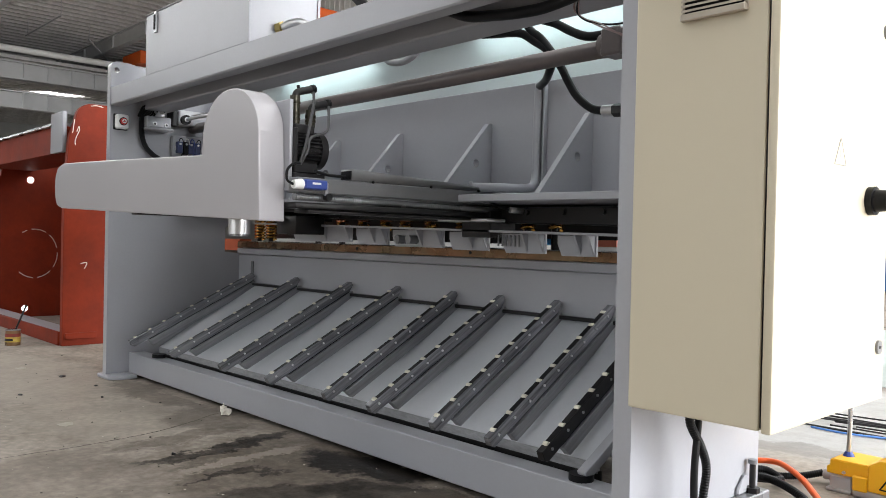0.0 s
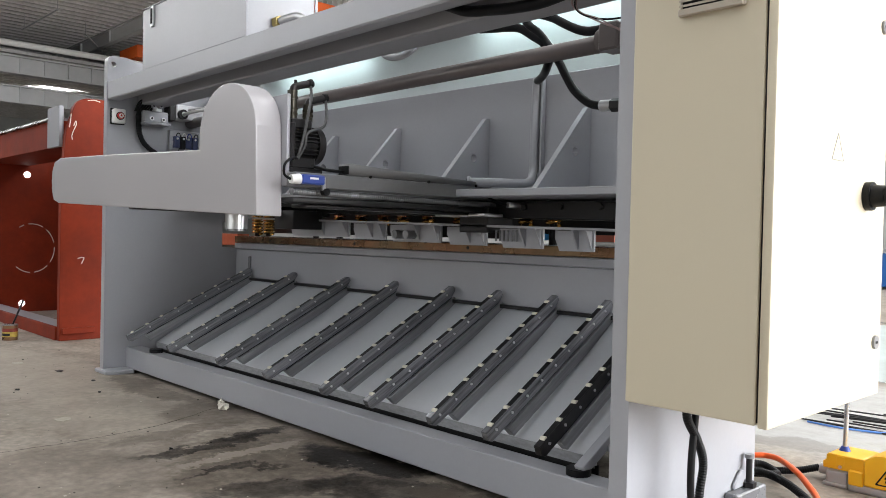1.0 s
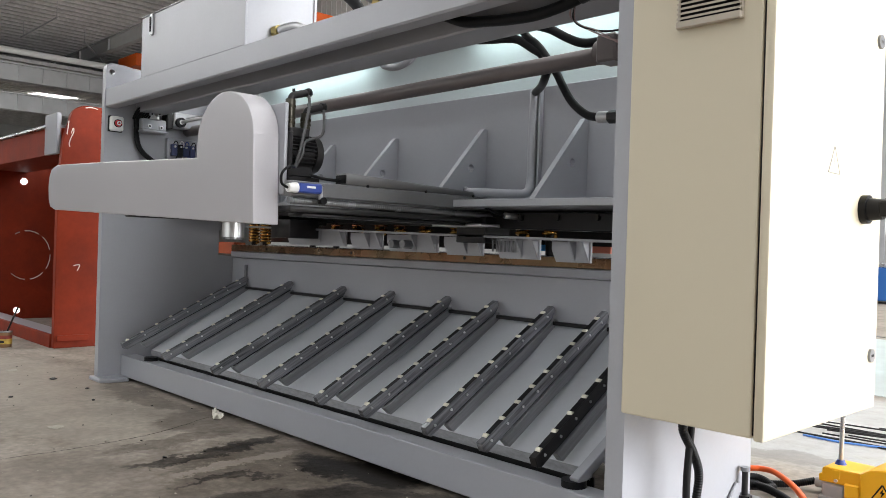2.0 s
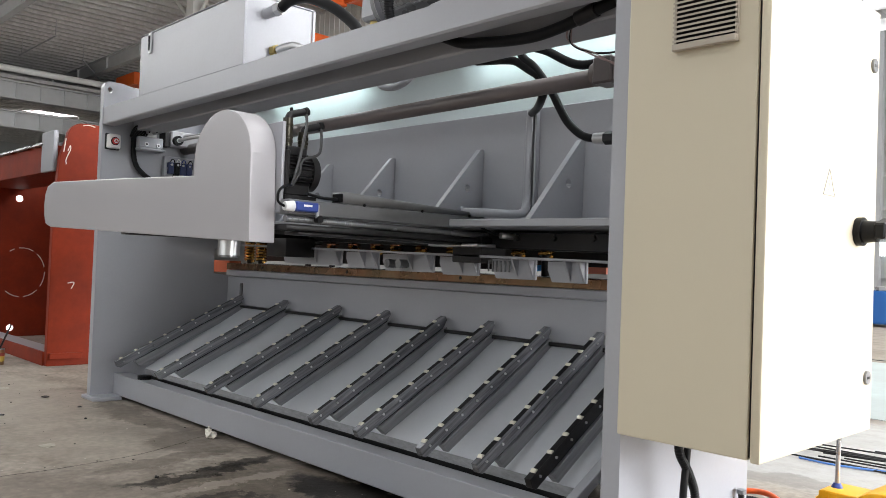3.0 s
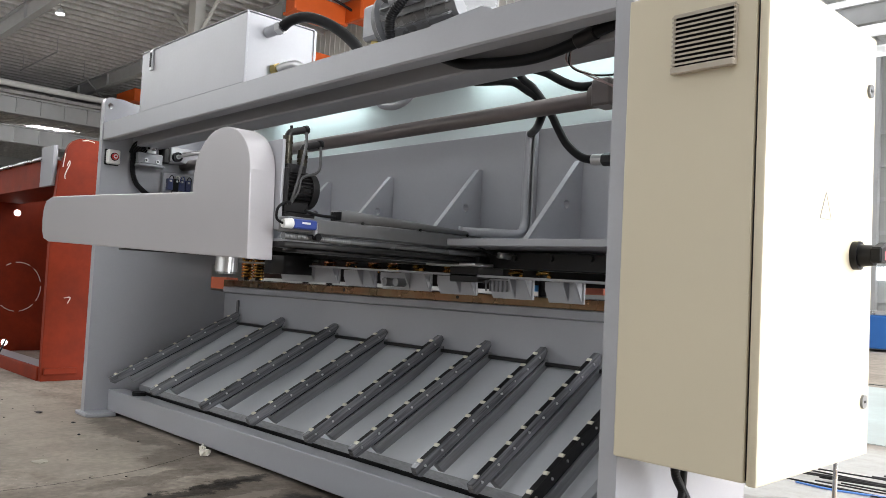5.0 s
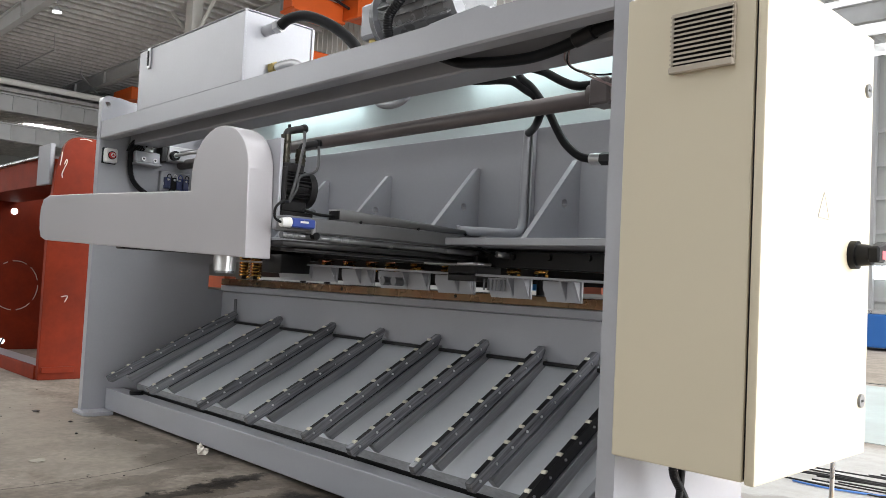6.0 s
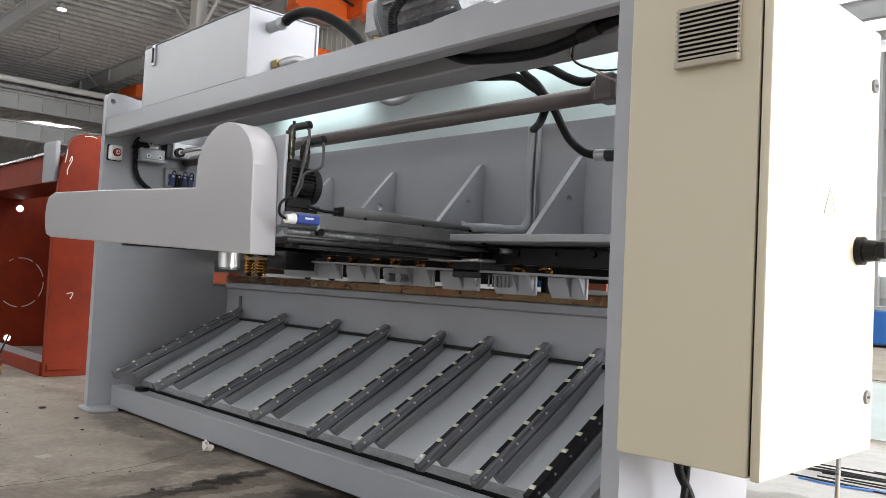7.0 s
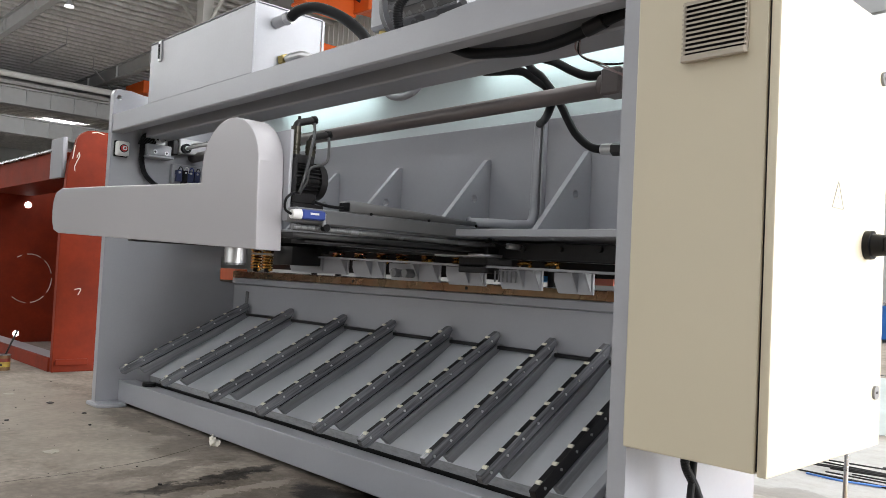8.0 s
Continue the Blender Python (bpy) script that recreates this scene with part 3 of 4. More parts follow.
# conduit on the ram: upright pipe with a bend; a black disc is the shade in its open end
bm = tube([(2.303, 0.744, 1.348), (2.298, 0.744, 1.2), (2.297, 0.744, 1.07), (2.30, 0.738, 1.0), (2.315, 0.70, 0.957), (2.315, 0.63, 0.947), (2.26, 0.55, 0.947), (2.20, 0.497, 0.947)], 0.0165, n=16, steps=6)
part("conduit", bm, GREY, ram, "bent grey steel conduit")
part("conduit_rim", tube([(2.205, 0.501, 0.947), (2.196, 0.494, 0.947)], 0.0205, n=16, steps=1), GREY, ram)
part("conduit_dark_end", rod((2.197, 0.4945, 0.947), (2.1945, 0.4925, 0.947), 0.0165, n=14), BLACK, ram)
part("conduit_clip", box(2.325, 2.333, 0.74, 0.761, 0.97, 1.352, 0.001), GREY, ram)

# amber return springs and hold-down cylinders seen through the blade gap
COPPER = material("copper_end_cap", (0.85, 0.36, 0.2), 0.25, metal=0.8, vary=0.2)
AMBER = material("amber_spring_steel", (0.55, 0.30, 0.07), 0.25, metal=0.85, vary=0.3, scale=30)
for x in (-0.062, 0.068, 0.565, 0.786, 0.973, 1.157, 1.309, 1.49, 1.70, 2.085, 2.23):
    low, high = (0.735, 0.86) if x < 0.1 else (0.80, 0.838)
    k = int((high - low) / 0.0030)
    coil = [(x + 0.027 * math.cos(1.05 * i), 0.95 + 0.027 * math.sin(1.05 * i), low + 0.0030 * i) for i in range(k)]
    sp = thing("return_spring", "small amber coil spring on a hold-down cylinder", "spring", "hold-down springs")
    part("coil", tube(coil, 0.0075, n=6, steps=0), AMBER, sp)
    part("plunger", rod((x, 0.95, 0.724), (x, 0.95, 0.87), 0.017, n=12), BLACKMETAL, sp)
    part("cap", rod((x, 0.95, high), (x, 0.95, high + 0.007), 0.033, n=16), COPPER, sp, "copper coloured end cap")
part("marker_plate", box(2.14, 2.225, 1.0, 1.01, 0.742, 0.768), material("sky_blue_plate", (0.05, 0.35, 0.8), 0.4), shear, "small sky-blue plate")
part("marker_plate", box(2.40, 2.485, 1.0, 1.01, 0.740, 0.766), material("salmon_plate", (0.8, 0.25, 0.17), 0.4), shear, "small salmon-red plate")
part("front_table", box(-0.1, 3.0, 0.83, 1.06, 0.66, 0.724, 0.003), DARK, shear, "worn oily front work table")
# plate added to darken the view through the blade gap
part("gap_dark_backing", box(-0.1, 3.0, 1.052, 1.06, 0.743, 0.93, 0.001), BLACKMETAL, shear)
part("hold_down_beam", box(-0.1, 3.0, 0.90, 1.0, 0.865, 1.1, 0.003), BLACKMETAL, shear)

# plate fittings by the hanging bracket
SILVER = material("silver_block_paint", (0.5, 0.5, 0.52), 0.35, metal=0.2, vary=0.1)
part("guide_block", box(0.046, 0.115, 0.165, 0.298, 1.315, 1.375, 0.005), GREY, shear)
part("guide_block", box(0.046, 0.085, 0.20, 0.275, 1.375, 1.425, 0.006), STEEL, shear)
part("guide_flange", box(0.046, 0.14, 0.16, 0.30, 1.302, 1.314, 0.003), GREY, shear)
for y, z in ((0.205, 1.335), (0.268, 1.333), (0.215, 1.40), (0.255, 1.405)):
    part("guide_bolt", rod((0.08, y, z), (0.122, y, z), 0.011, n=16), STEEL, shear)
    part("bolt_socket", rod((0.122, y, z), (0.1225, y, z), 0.006, n=6), BLACK, shear)
part("clamp_bar", prism([(0.16, 1.43), (0.20, 1.465), (0.385, 1.49), (0.40, 1.445), (0.30, 1.425)], "x", 0.046, 0.10, 0.006), GREY, shear)
part("valve_block", box(0.046, 0.13, 0.335, 0.50, 1.345, 1.425, 0.005), SILVER, shear, "silver painted valve block")
part("valve_side", box(0.046, 0.12, 0.302, 0.333, 1.335, 1.415, 0.004), BLACKMETAL, shear)
part("valve_port", rod((0.13, 0.365, 1.372), (0.155, 0.365, 1.372), 0.026, n=20), BLACK, shear)
part("valve_plug", rod((0.155, 0.365, 1.372), (0.160, 0.365, 1.372), 0.013, n=16), STEEL, shear)
part("cylinder", rod((0.25, 0.62, 1.18), (0.25, 0.62, 1.62), 0.085, n=24), DARK, shear, "bright hydraulic cylinder")
part("cylinder_bracket", box(0.046, 0.34, 0.52, 0.55, 1.28, 1.34, 0.004), GREY, shear)
part("port_pipe", tube([(0.155, 0.365, 1.372), (0.19, 0.372, 1.375), (0.26, 0.40, 1.385), (0.34, 0.44, 1.39)], 0.009, n=10), STEEL, shear)
part("hose_union", rod((0.09, 0.31, 1.425), (0.09, 0.335, 1.425), 0.014, n=6), BLACKMETAL, shear)
part("steel_line", tube([(0.12, 0.40, 1.40), (0.2, 0.43, 1.405), (0.34, 0.46, 1.415), (0.45, 0.5, 1.41)], 0.006, n=8), STEEL, shear)
part("cylinder_head", box(0.14, 0.36, 0.53, 0.72, 1.40, 1.47, 0.006), BLACKMETAL, shear)
part("sensor_box", box(0.046, 0.072, 0.325, 0.50, 1.15, 1.292, 0.004), GREY, shear)
part("sensor_rail", box(0.072, 0.078, 0.34, 0.49, 1.212, 1.232, 0.001), STEEL, shear)
SENSOR = material("dark_blue_relay", (0.025, 0.035, 0.11), 0.4)
for i, (y, d) in enumerate(((0.342, 0.030), (0.376, 0.026), (0.406, 0.034), (0.444, 0.028))):
    part("relay", box(0.072, 0.098 + 0.006 * (i % 2), y, y + d, 1.196 - 0.006 * (i % 2), 1.258, 0.002), SENSOR if i != 1 else BLACK, shear)
    part("relay_wire", tube([(0.085, y + 0.012, 1.256), (0.10, y + 0.016, 1.275), (0.10, y + 0.03, 1.262), (0.085, y + 0.034, 1.20), (0.09, y + 0.02, 1.172)], 0.0026, n=6), (BLACK, WHITE, BLUEP, BLACK)[i], shear)
    part("terminal", rod((0.098, y + 0.014, 1.245), (0.107, y + 0.014, 1.245), 0.006, n=8), STEEL, shear)

# emergency stop on the side plate
stop = thing("emergency_stop", "white emergency stop box with red mushroom button on side plate", "switch", at=(0.045, 0.05, 1.332))
part("housing", box(0.0, 0.045, -0.031, 0.031, -0.037, 0.037, 0.006), WHITE, stop)
part("back_cover", box(-0.0005, 0.012, -0.036, 0.036, -0.041, 0.041, 0.003), BLACK, stop)
REDB = material("red_button_plastic", (0.55, 0.02, 0.02), 0.35, vary=0.05)
part("button", rod((0.045, 0.0, 0.0), (0.062, 0, 0), 0.018, n=18, r2=0.015), REDB, stop)
part("button_ring", rod((0.062, 0, 0), (0.0628, 0, 0), 0.0115, n=18), WHITE, stop)
part("button_mark", rod((0.0628, 0, 0), (0.0634, 0, 0), 0.0085, n=3), REDB, stop)
part("collar", rod((0.045, 0, 0), (0.05, 0, 0), 0.021, n=18), BLACK, stop)
cable = thing("plate_hose", "black ribbed cable hose hanging on the side plate", "hose")
part("hose", tube([(0.065, 0.16, 1.41), (0.07, 0.155, 1.34), (0.07, 0.16, 1.26), (0.07, 0.19, 1.2), (0.075, 0.26, 1.15), (0.08, 0.33, 1.13)], 0.0145, n=16, ribs=0.12, pitch=0.008), BLACK, cable)
cable = thing("wiring_bundle", "bundled black wires tied under the top beam", "cable")
for k in range(7):
    w = 0.012 * math.sin(2.1 * k)
    part("wire", tube([(0.07, 0.135 + 0.008 * k, 1.37), (0.10, 0.15 + 0.010 * k, 1.42 - 0.006 * k), (0.115, 0.21 + w, 1.445 + 0.5 * w), (0.12, 0.26 - w, 1.462 + w), (0.12, 0.31 + w, 1.475 - 0.6 * w), (0.12, 0.37, 1.488 + 0.4 * w)], 0.0055, n=6), BLACK, cable)
part("tie", tube([(0.125, 0.235, 1.43), (0.14, 0.235, 1.455), (0.125, 0.235, 1.48)], 0.004, n=6), BLACKMETAL, cable)

# ---- slat table that lets the cut sheet slide out ----
slide = thing("slat_table", "sloping grey sheet slide with black roller bars", "slide")
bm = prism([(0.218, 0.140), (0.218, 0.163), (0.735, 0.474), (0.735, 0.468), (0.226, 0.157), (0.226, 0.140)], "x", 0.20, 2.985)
part("slide_sheet", bm, SHEET, slide, "pale grey sloping sheet")
part("lower_lip", box(0.20, 2.985, 0.2145, 0.2179, 0.134, 0.162), WEB, slide)
# black sheet standing for the dark inside below the lip
part("gap_shade_strip", box(0.20, 2.985, 0.230, 0.238, 0.05, 0.139), BLACKMETAL, slide)
part("cross_bar", box(0.22, 2.985, 0.715, 0.733, 0.477, 0.491, 0.002), BLACKMETAL, slide)
ROLLER = material("ivory_nylon_roller", (0.72, 0.69, 0.58), 0.4, vary=0.1, scale=20)
BARS = ((0.214, 0.246), (0.688, 0.705), (1.168, 1.165), (1.548, 1.528), (1.933, 1.888), (2.19, 2.153), (2.497, 2.431), (2.729, 2.663), (2.92, 2.86))
Y0, Z0, Y1, Z1 = 0.05, 0.207, 0.705, 0.537
LEN = math.hypot(Y1 - Y0, Z1 - Z0)
# black box painting the dark gap between bar and web
gap_strip_mesh = mesh_of(box(-0.003, 0.005, 0.095, LEN - 0.002, -0.050, -0.039), "gap_strip", BLACK)
bar_mesh = mesh_of(prism([(0.0, 0.0), (0.0, -0.028), (0.012, -0.040), (LEN - 0.002, -0.040), (LEN + 0.026, -0.024), (LEN + 0.026, -0.008), (LEN + 0.018, 0.0)], "x", -0.0105, 0.0105, 0.0012), "slat", BAR)
web_mesh = mesh_of(prism([(0.083, -0.0455), (0.10, -0.084), (LEN + 0.0, -0.084), (LEN + 0.01, -0.0455)], "x", -0.006, 0.0155, 0.0015), "web", WEB)
roller_mesh = mesh_of(rod((-0.0075, 0, 0), (0.0075, 0, 0), 0.0082, n=16), "roller", ROLLER)
pin_mesh = mesh_of(rod((0.0105, 0, 0), (0.0145, 0, 0), 0.0042, n=6), "pin", STEEL)
slot_mesh = mesh_of(box(-0.0075, 0.0075, -0.037, 0.037, 0.0, 0.0008), "slot", BLACK)
# same bar mesh in a near-black colour, for the last bar only
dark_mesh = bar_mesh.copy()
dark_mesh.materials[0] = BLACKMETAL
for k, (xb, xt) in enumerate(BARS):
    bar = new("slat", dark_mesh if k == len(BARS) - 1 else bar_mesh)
    bar.parent = slide
    d = Vector((xt - xb, Y1 - Y0, Z1 - Z0))
    bar.matrix_local = Matrix.Translation((xb, Y0, Z0)) @ pose(0, 0, 0, 0, 0, math.degrees(math.atan2(-d.x, d.y))) @ pose(0, 0, 0, math.degrees(math.atan2(d.z, d.y)))
    w = new("web", web_mesh)
    w.parent = bar
    w = new("gap_strip", gap_strip_mesh)
    w.parent = bar
    for i in range(9):
        v = 0.035 + 0.083 * i
        r = new("roller", roller_mesh)
        r.parent, r.location = bar, (0, v, -0.0022)
        r = new("pin", pin_mesh)
        r.parent, r.location = bar, (0, v + 0.004, -0.017)
        if i == 8:
            continue
        r = new("slot", slot_mesh)
        r.parent, r.location = bar, (0, v + 0.0415, 0.0)
end = prism([(0.155, 0.140), (0.19, 0.138), (0.72, 0.425), (0.72, 0.463), (0.15, 0.15)], "x", 2.965, 2.995, 0.002)
part("end_frame", end, GREY, slide)
part("end_bolt", rod((2.995, 0.27, 0.182), (3.02, 0.27, 0.182), 0.012, n=10), STEEL, slide)
part("end_bolt", rod((2.995, 0.36, 0.23), (3.06, 0.36, 0.23), 0.008, n=10), STEEL, slide)
for x, y in ((2.965, 0.172), (0.30, 0.172)):
    part("rubber_foot", rod((x, y, 0.122), (x, y, 0.14), 0.034, n=18), BLACK, slide)

# ---- back gauge ----
gauge = thing("back_gauge", "grey and black motorised back gauge under the ram", "back gauge")
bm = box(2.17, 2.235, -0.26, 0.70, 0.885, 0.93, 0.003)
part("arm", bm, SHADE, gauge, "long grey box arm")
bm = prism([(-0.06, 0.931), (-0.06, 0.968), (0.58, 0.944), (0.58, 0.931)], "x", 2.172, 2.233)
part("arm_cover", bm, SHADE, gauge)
# black plate for the shade inside the cover's open end
part("cover_dark_end", box(2.176, 2.229, -0.0625, -0.0602, 0.935, 0.962), BLACK, gauge)
for y in (0.02, 0.27, 0.5):
    part("cover_screw", rod((2.2335, y, 0.932), (2.237, y, 0.932), 0.005, n=8), BLACK, gauge)
bm = tube([(2.215, -0.26, 0.872), (2.215, 0.72, 0.866)], 0.011, n=14, steps=1, ribs=0.16, pitch=0.0085)
part("bellows", bm, DARK, gauge, "black ribbed screw bellows")
part("slide_rail", box(2.15, 2.225, -0.26, 0.78, 0.838, 0.856, 0.002), BLACKMETAL, gauge)
part("slide_rail", box(2.12, 2.20, -0.20, 0.70, 0.826, 0.837, 0.002), BLACKMETAL, gauge)
part("carriage", box(2.09, 2.24, 0.56, 0.70, 0.765, 0.862, 0.004), BLACKMETAL, gauge)
part("carriage", box(1.0, 1.16, 0.42, 0.58, 0.765, 0.85, 0.004), BLACKMETAL, gauge)
part("carriage_plate", box(2.02, 2.28, 0.50, 0.60, 0.822, 0.834, 0.002), STEEL, gauge)
part("slide_rail", box(0.95, 1.02, -0.24, 0.72, 0.83, 0.87, 0.002), BLACKMETAL, gauge)
part("stop_beam", raked(box(0.42, 2.96, 0.56, 0.66, 0.790, 0.799, 0.001), 0.42, 2.96, 0.045), GREY, gauge, "thin grey stop beam plate")
PANELS = ((0.863, 1.343), (1.378, 1.605), (1.635, 1.95), (1.985, 2.198), (2.265, 2.47), (2.523, 2.686))
for a, b in PANELS:
    z1 = 0.790 + 0.045 * (0.6 - ((a + b) / 2 - 0.42) / 2.54)
    stop_panel = part("stop_panel", prism([(a, z1 - 0.001), (b, z1 - 0.001), (b, z1 - 0.071), (a + 0.02, z1 - 0.071), (a, z1 - 0.03)], "y", 0.598, 0.608, 0.001), GREY, gauge)
    for x in (b - 0.01, a + 0.6 * (b - a)):
        part("stop_rib", prism([(0.598, z1 - 0.001), (0.562, z1 - 0.001), (0.598, z1 - 0.066)], "x", x - 0.004, x + 0.004), GREY, stop_panel)
for x in (1.72, 1.79):
    part("stop_screw", rod((x, 0.55, 0.752), (x, 0.6, 0.752), 0.018, n=14), DARK, gauge)
for k in range(6):
    part("fine_screw", rod((2.26 + 0.02 * k, 0.585, 0.735), (2.26 + 0.02 * k, 0.585, 0.775), 0.0035, n=8), DARK, gauge)

# chain guard: long arm with a rounded lobe
guard = thing("chain_guard", "silver grey sheet-metal chain guard with rounded lobe", "guard")
lobe = [(2.170, 0.797), (2.158, 1.065)] + arc(1.979, 1.060, 0.179, 3, 177, 22)[0:] + [(1.798, 1.013), (1.03, 1.043), (0.44, 1.062)] + [(0.36, 1.045), (0.333, 1.01), (0.325, 0.963), (0.333, 0.91), (0.355, 0.875), (0.42, 0.860)]
lobe = [(x, 1.06 + (z - 1.06) * (0.148 / 0.179) if z > 1.06 and 1.79 < x < 2.165 else z) for x, z in lobe]
bm = prism(lobe, "y", -0.35, -0.263, 0.004, seg=2)
part("cover", bm, GUARD, guard)
part("mount_plate", box(2.10, 2.188, -0.262, -0.25, 0.89, 1.165, 0.002), GREY, guard)
bm = rod((1.99, -0.262, 0.845), (1.99, -0.20, 0.845), 0.03, n=18)
part("bearing", bm, STEEL, guard)
part("drop_post", rod((1.872, -0.25, 0.757), (1.872, -0.25, 0.84), 0.036, n=28), STEEL, guard, "bright turned steel spindle nose")
part("drop_collar", rod((1.872, -0.25, 0.750), (1.872, -0.25, 0.757), 0.03, n=28), DARK, guard)

# gear motor of the back gauge
motor = thing("gear_motor", "black finned gear motor with two cable connectors", "motor", at=(2.15, -0.19, 1.02))
bm = rod((0, -0.06, 0), (0, 0.035, 0), 0.044, n=24)
part("housing", bm, BLACKMETAL, motor)
for i in range(26):
    a = 6.2832 * i / 26
    f = box(-0.0014, 0.0014, -0.058, 0.034, 0.040, 0.056)
    bmesh.ops.rotate(f, cent=(0, 0, 0), matrix=Matrix.Rotation(a, 3, "Y"), verts=f.verts)
    part("fin", f, BLACKMETAL, motor)
bm = rod((0, 0.035, 0), (0, 0.058, 0), 0.0575, n=32)
rod((0, 0.058, 0), (0, 0.067, 0), 0.0575, bm, 32, 0.044)
part("fan_cowl", bm, BLACKMETAL, motor)
part("flange", box(-0.055, 0.055, -0.0605, -0.052, -0.055, 0.06, 0.003), BLACKMETAL, motor)
bm = box(-0.04, 0.04, -0.055, 0.03, -0.075, -0.04, 0.004)
box(-0.05, 0.05, -0.06, 0.05, -0.0895, -0.075, 0.002, bm=bm)
part("base", bm, BLACKMETAL, motor)
part("terminal_box", box(-0.03, 0.035, -0.052, 0.02, 0.045, 0.075, 0.004), BLACKMETAL, motor)
BRASSY = material("oily_brass_gland", (0.045, 0.04, 0.028), 0.3, metal=0.5, vary=0.4, scale=20)
for y, h in ((-0.038, 0.165), (0.018, 0.128)):
    bm = rod((0.01, y, 0.07), (0.01, y, h - 0.004), 0.0155, n=18)
    for z in (0.085, 0.10, h - 0.03):
        rod((0.01, y, z), (0.01, y, z + 0.008), 0.0185, bm, 6)
    c = part("connector", bm, BRASSY, motor, "oily brass cable gland")
    part("elbow", tube([(0.01, y, h - 0.012), (0.01, y + 0.006, h + 0.006), (0.01, y + 0.024, h + 0.014), (0.01, y + 0.064, h + 0.026)], 0.0115, n=14, steps=4), BLACKMETAL, c)
    part("nut", rod((0.01, y + 0.056, h + 0.023), (0.01, y + 0.070, h + 0.028), 0.0135, n=8), BLACK, c)
    part("screw", rod((0.01, y + 0.012, h + 0.012), (0.01, y + 0.010, h + 0.030), 0.005, n=8), BLACK, c)
LEAD = material("grey_black_cable", (0.05, 0.05, 0.052), 0.4, vary=0.1)
for y, h, s in ((-0.038, 0.165, 0.0), (0.018, 0.128, 0.012)):
    part("lead", tube([(0.014, y + 0.062, h + 0.022), (0.03, y + 0.055, h - 0.02), (0.055, y + 0.03, h - 0.07), (0.066, -0.028 + s, 0.03), (0.068, -0.04 + s, -0.01), (0.055, -0.045, -0.05)], 0.0046, n=8), LEAD, motor)

limit = thing("limit_switch", "blue limit switch with white cable gland on the arm", "switch", at=(2.24, -0.235, 0.905))
part("body", box(0, 0.035, -0.025, 0.055, -0.012, 0.016, 0.004), BLUEP, limit)
part("gland", rod((0.017, -0.055, 0.0), (0.017, -0.025, 0.002), 0.013, n=14, r2=0.016), WHITE, limit)
part("lever", box(0.012, 0.022, 0.055, 0.066, -0.03, 0.012, 0.002), STEEL, limit)
part("roller", rod((0.008, 0.066, -0.032), (0.028, 0.066, -0.032), 0.011, n=14), BLACK, limit)
part("nameplate", box(0.0352, 0.0356, 0.0, 0.03, 0.002, 0.008), WHITE, limit)
part("lead", tube([(0.017, -0.055, 0.0), (0.02, -0.078, 0.012), (0.03, -0.083, 0.04), (0.03, -0.06, 0.06), (0.02, -0.035, 0.062)], 0.004, n=8), BLACK, limit)
lead = thing("sensor_lead", "thin black sensor cable with threaded tip", "cable")
part("cable", tube([(2.235, -0.2, 0.95), (2.20, -0.12, 0.945), (2.20, -0.06, 0.945)], 0.005, n=8), BLACK, lead)
part("cable", tube([(2.13, 0.50, 0.948), (2.2, 0.47, 0.925), (2.28, 0.47, 0.905), (2.32, 0.52, 0.875), (2.33, 0.58, 0.862)], 0.004, n=8), BLACK, lead)
part("tip", rod((2.335, 0.56, 0.865), (2.35, 0.62, 0.862), 0.011, n=12), STEEL, lead)

# ---- oil tank and pump on the top beam ----
tank = thing("oil_tank", "grey painted sheet-steel oil tank on top beam", "tank")
part("body", box(0.437, 1.43, 0.018, 0.335, 1.513, 1.80, 0.004), GREY, tank)
# dark seam line between tank and top beam
part("base_seam", box(0.44, 1.428, 0.022, 0.333, 1.5055, 1.513), BLACK, tank)
bm = box(0.435, 1.433, 0.016, 0.337, 1.801, 1.806, 0.001)
part("lid", bm, GREY, tank)
part("end_flange", box(1.431, 1.437, 0.012, 0.022, 1.507, 1.80, 0.001), GREY, tank)
part("end_flange", box(1.431, 1.437, 0.332, 0.344, 1.507, 1.80, 0.001), GREY, tank)
for k in range(7):
    part("lid_bolt", rod((0.5 + 0.145 * k, 0.03, 1.806), (0.5 + 0.145 * k, 0.03, 1.812), 0.006, n=6), STEEL, tank)
glass = part("level_gauge", box(0.545, 0.572, 0.008, 0.018, 1.70, 1.80, 0.003), STEEL, tank, "chrome oil level gauge")
part("sight_glass", box(0.552, 0.565, 0.004, 0.008, 1.715, 1.785, 0.001), BLACK, glass)
part("outlet", rod((1.43, 0.11, 1.735), (1.50, 0.125, 1.745), 0.022, n=16), GREY, tank)
part("outlet_nut", rod((1.49, 0.123, 1.742), (1.515, 0.128, 1.747), 0.028, n=6), STEEL, tank)
GOLD = material("yellow_zinc_fitting", (0.42, 0.33, 0.13), 0.3, metal=0.85, vary=0.1)
part("drain_nut", rod((1.43, 0.15, 1.59), (1.455, 0.155, 1.592), 0.026, n=6), GOLD, tank)
part("drain_pipe", tube([(1.455, 0.155, 1.592), (1.49, 0.17, 1.603), (1.54, 0.2, 1.60), (1.62, 0.24, 1.52)], 0.017, n=12), STEEL, tank)
hose = thing("suction_hose", "thick black suction hose from tank to pump", "hose")
part("hose", tube([(1.515, 0.128, 1.747), (1.56, 0.14, 1.768), (1.65, 0.16, 1.765), (1.78, 0.185, 1.708), (1.89, 0.2, 1.63), (1.95, 0.2, 1.565)], 0.021, n=14), BLACK, hose)
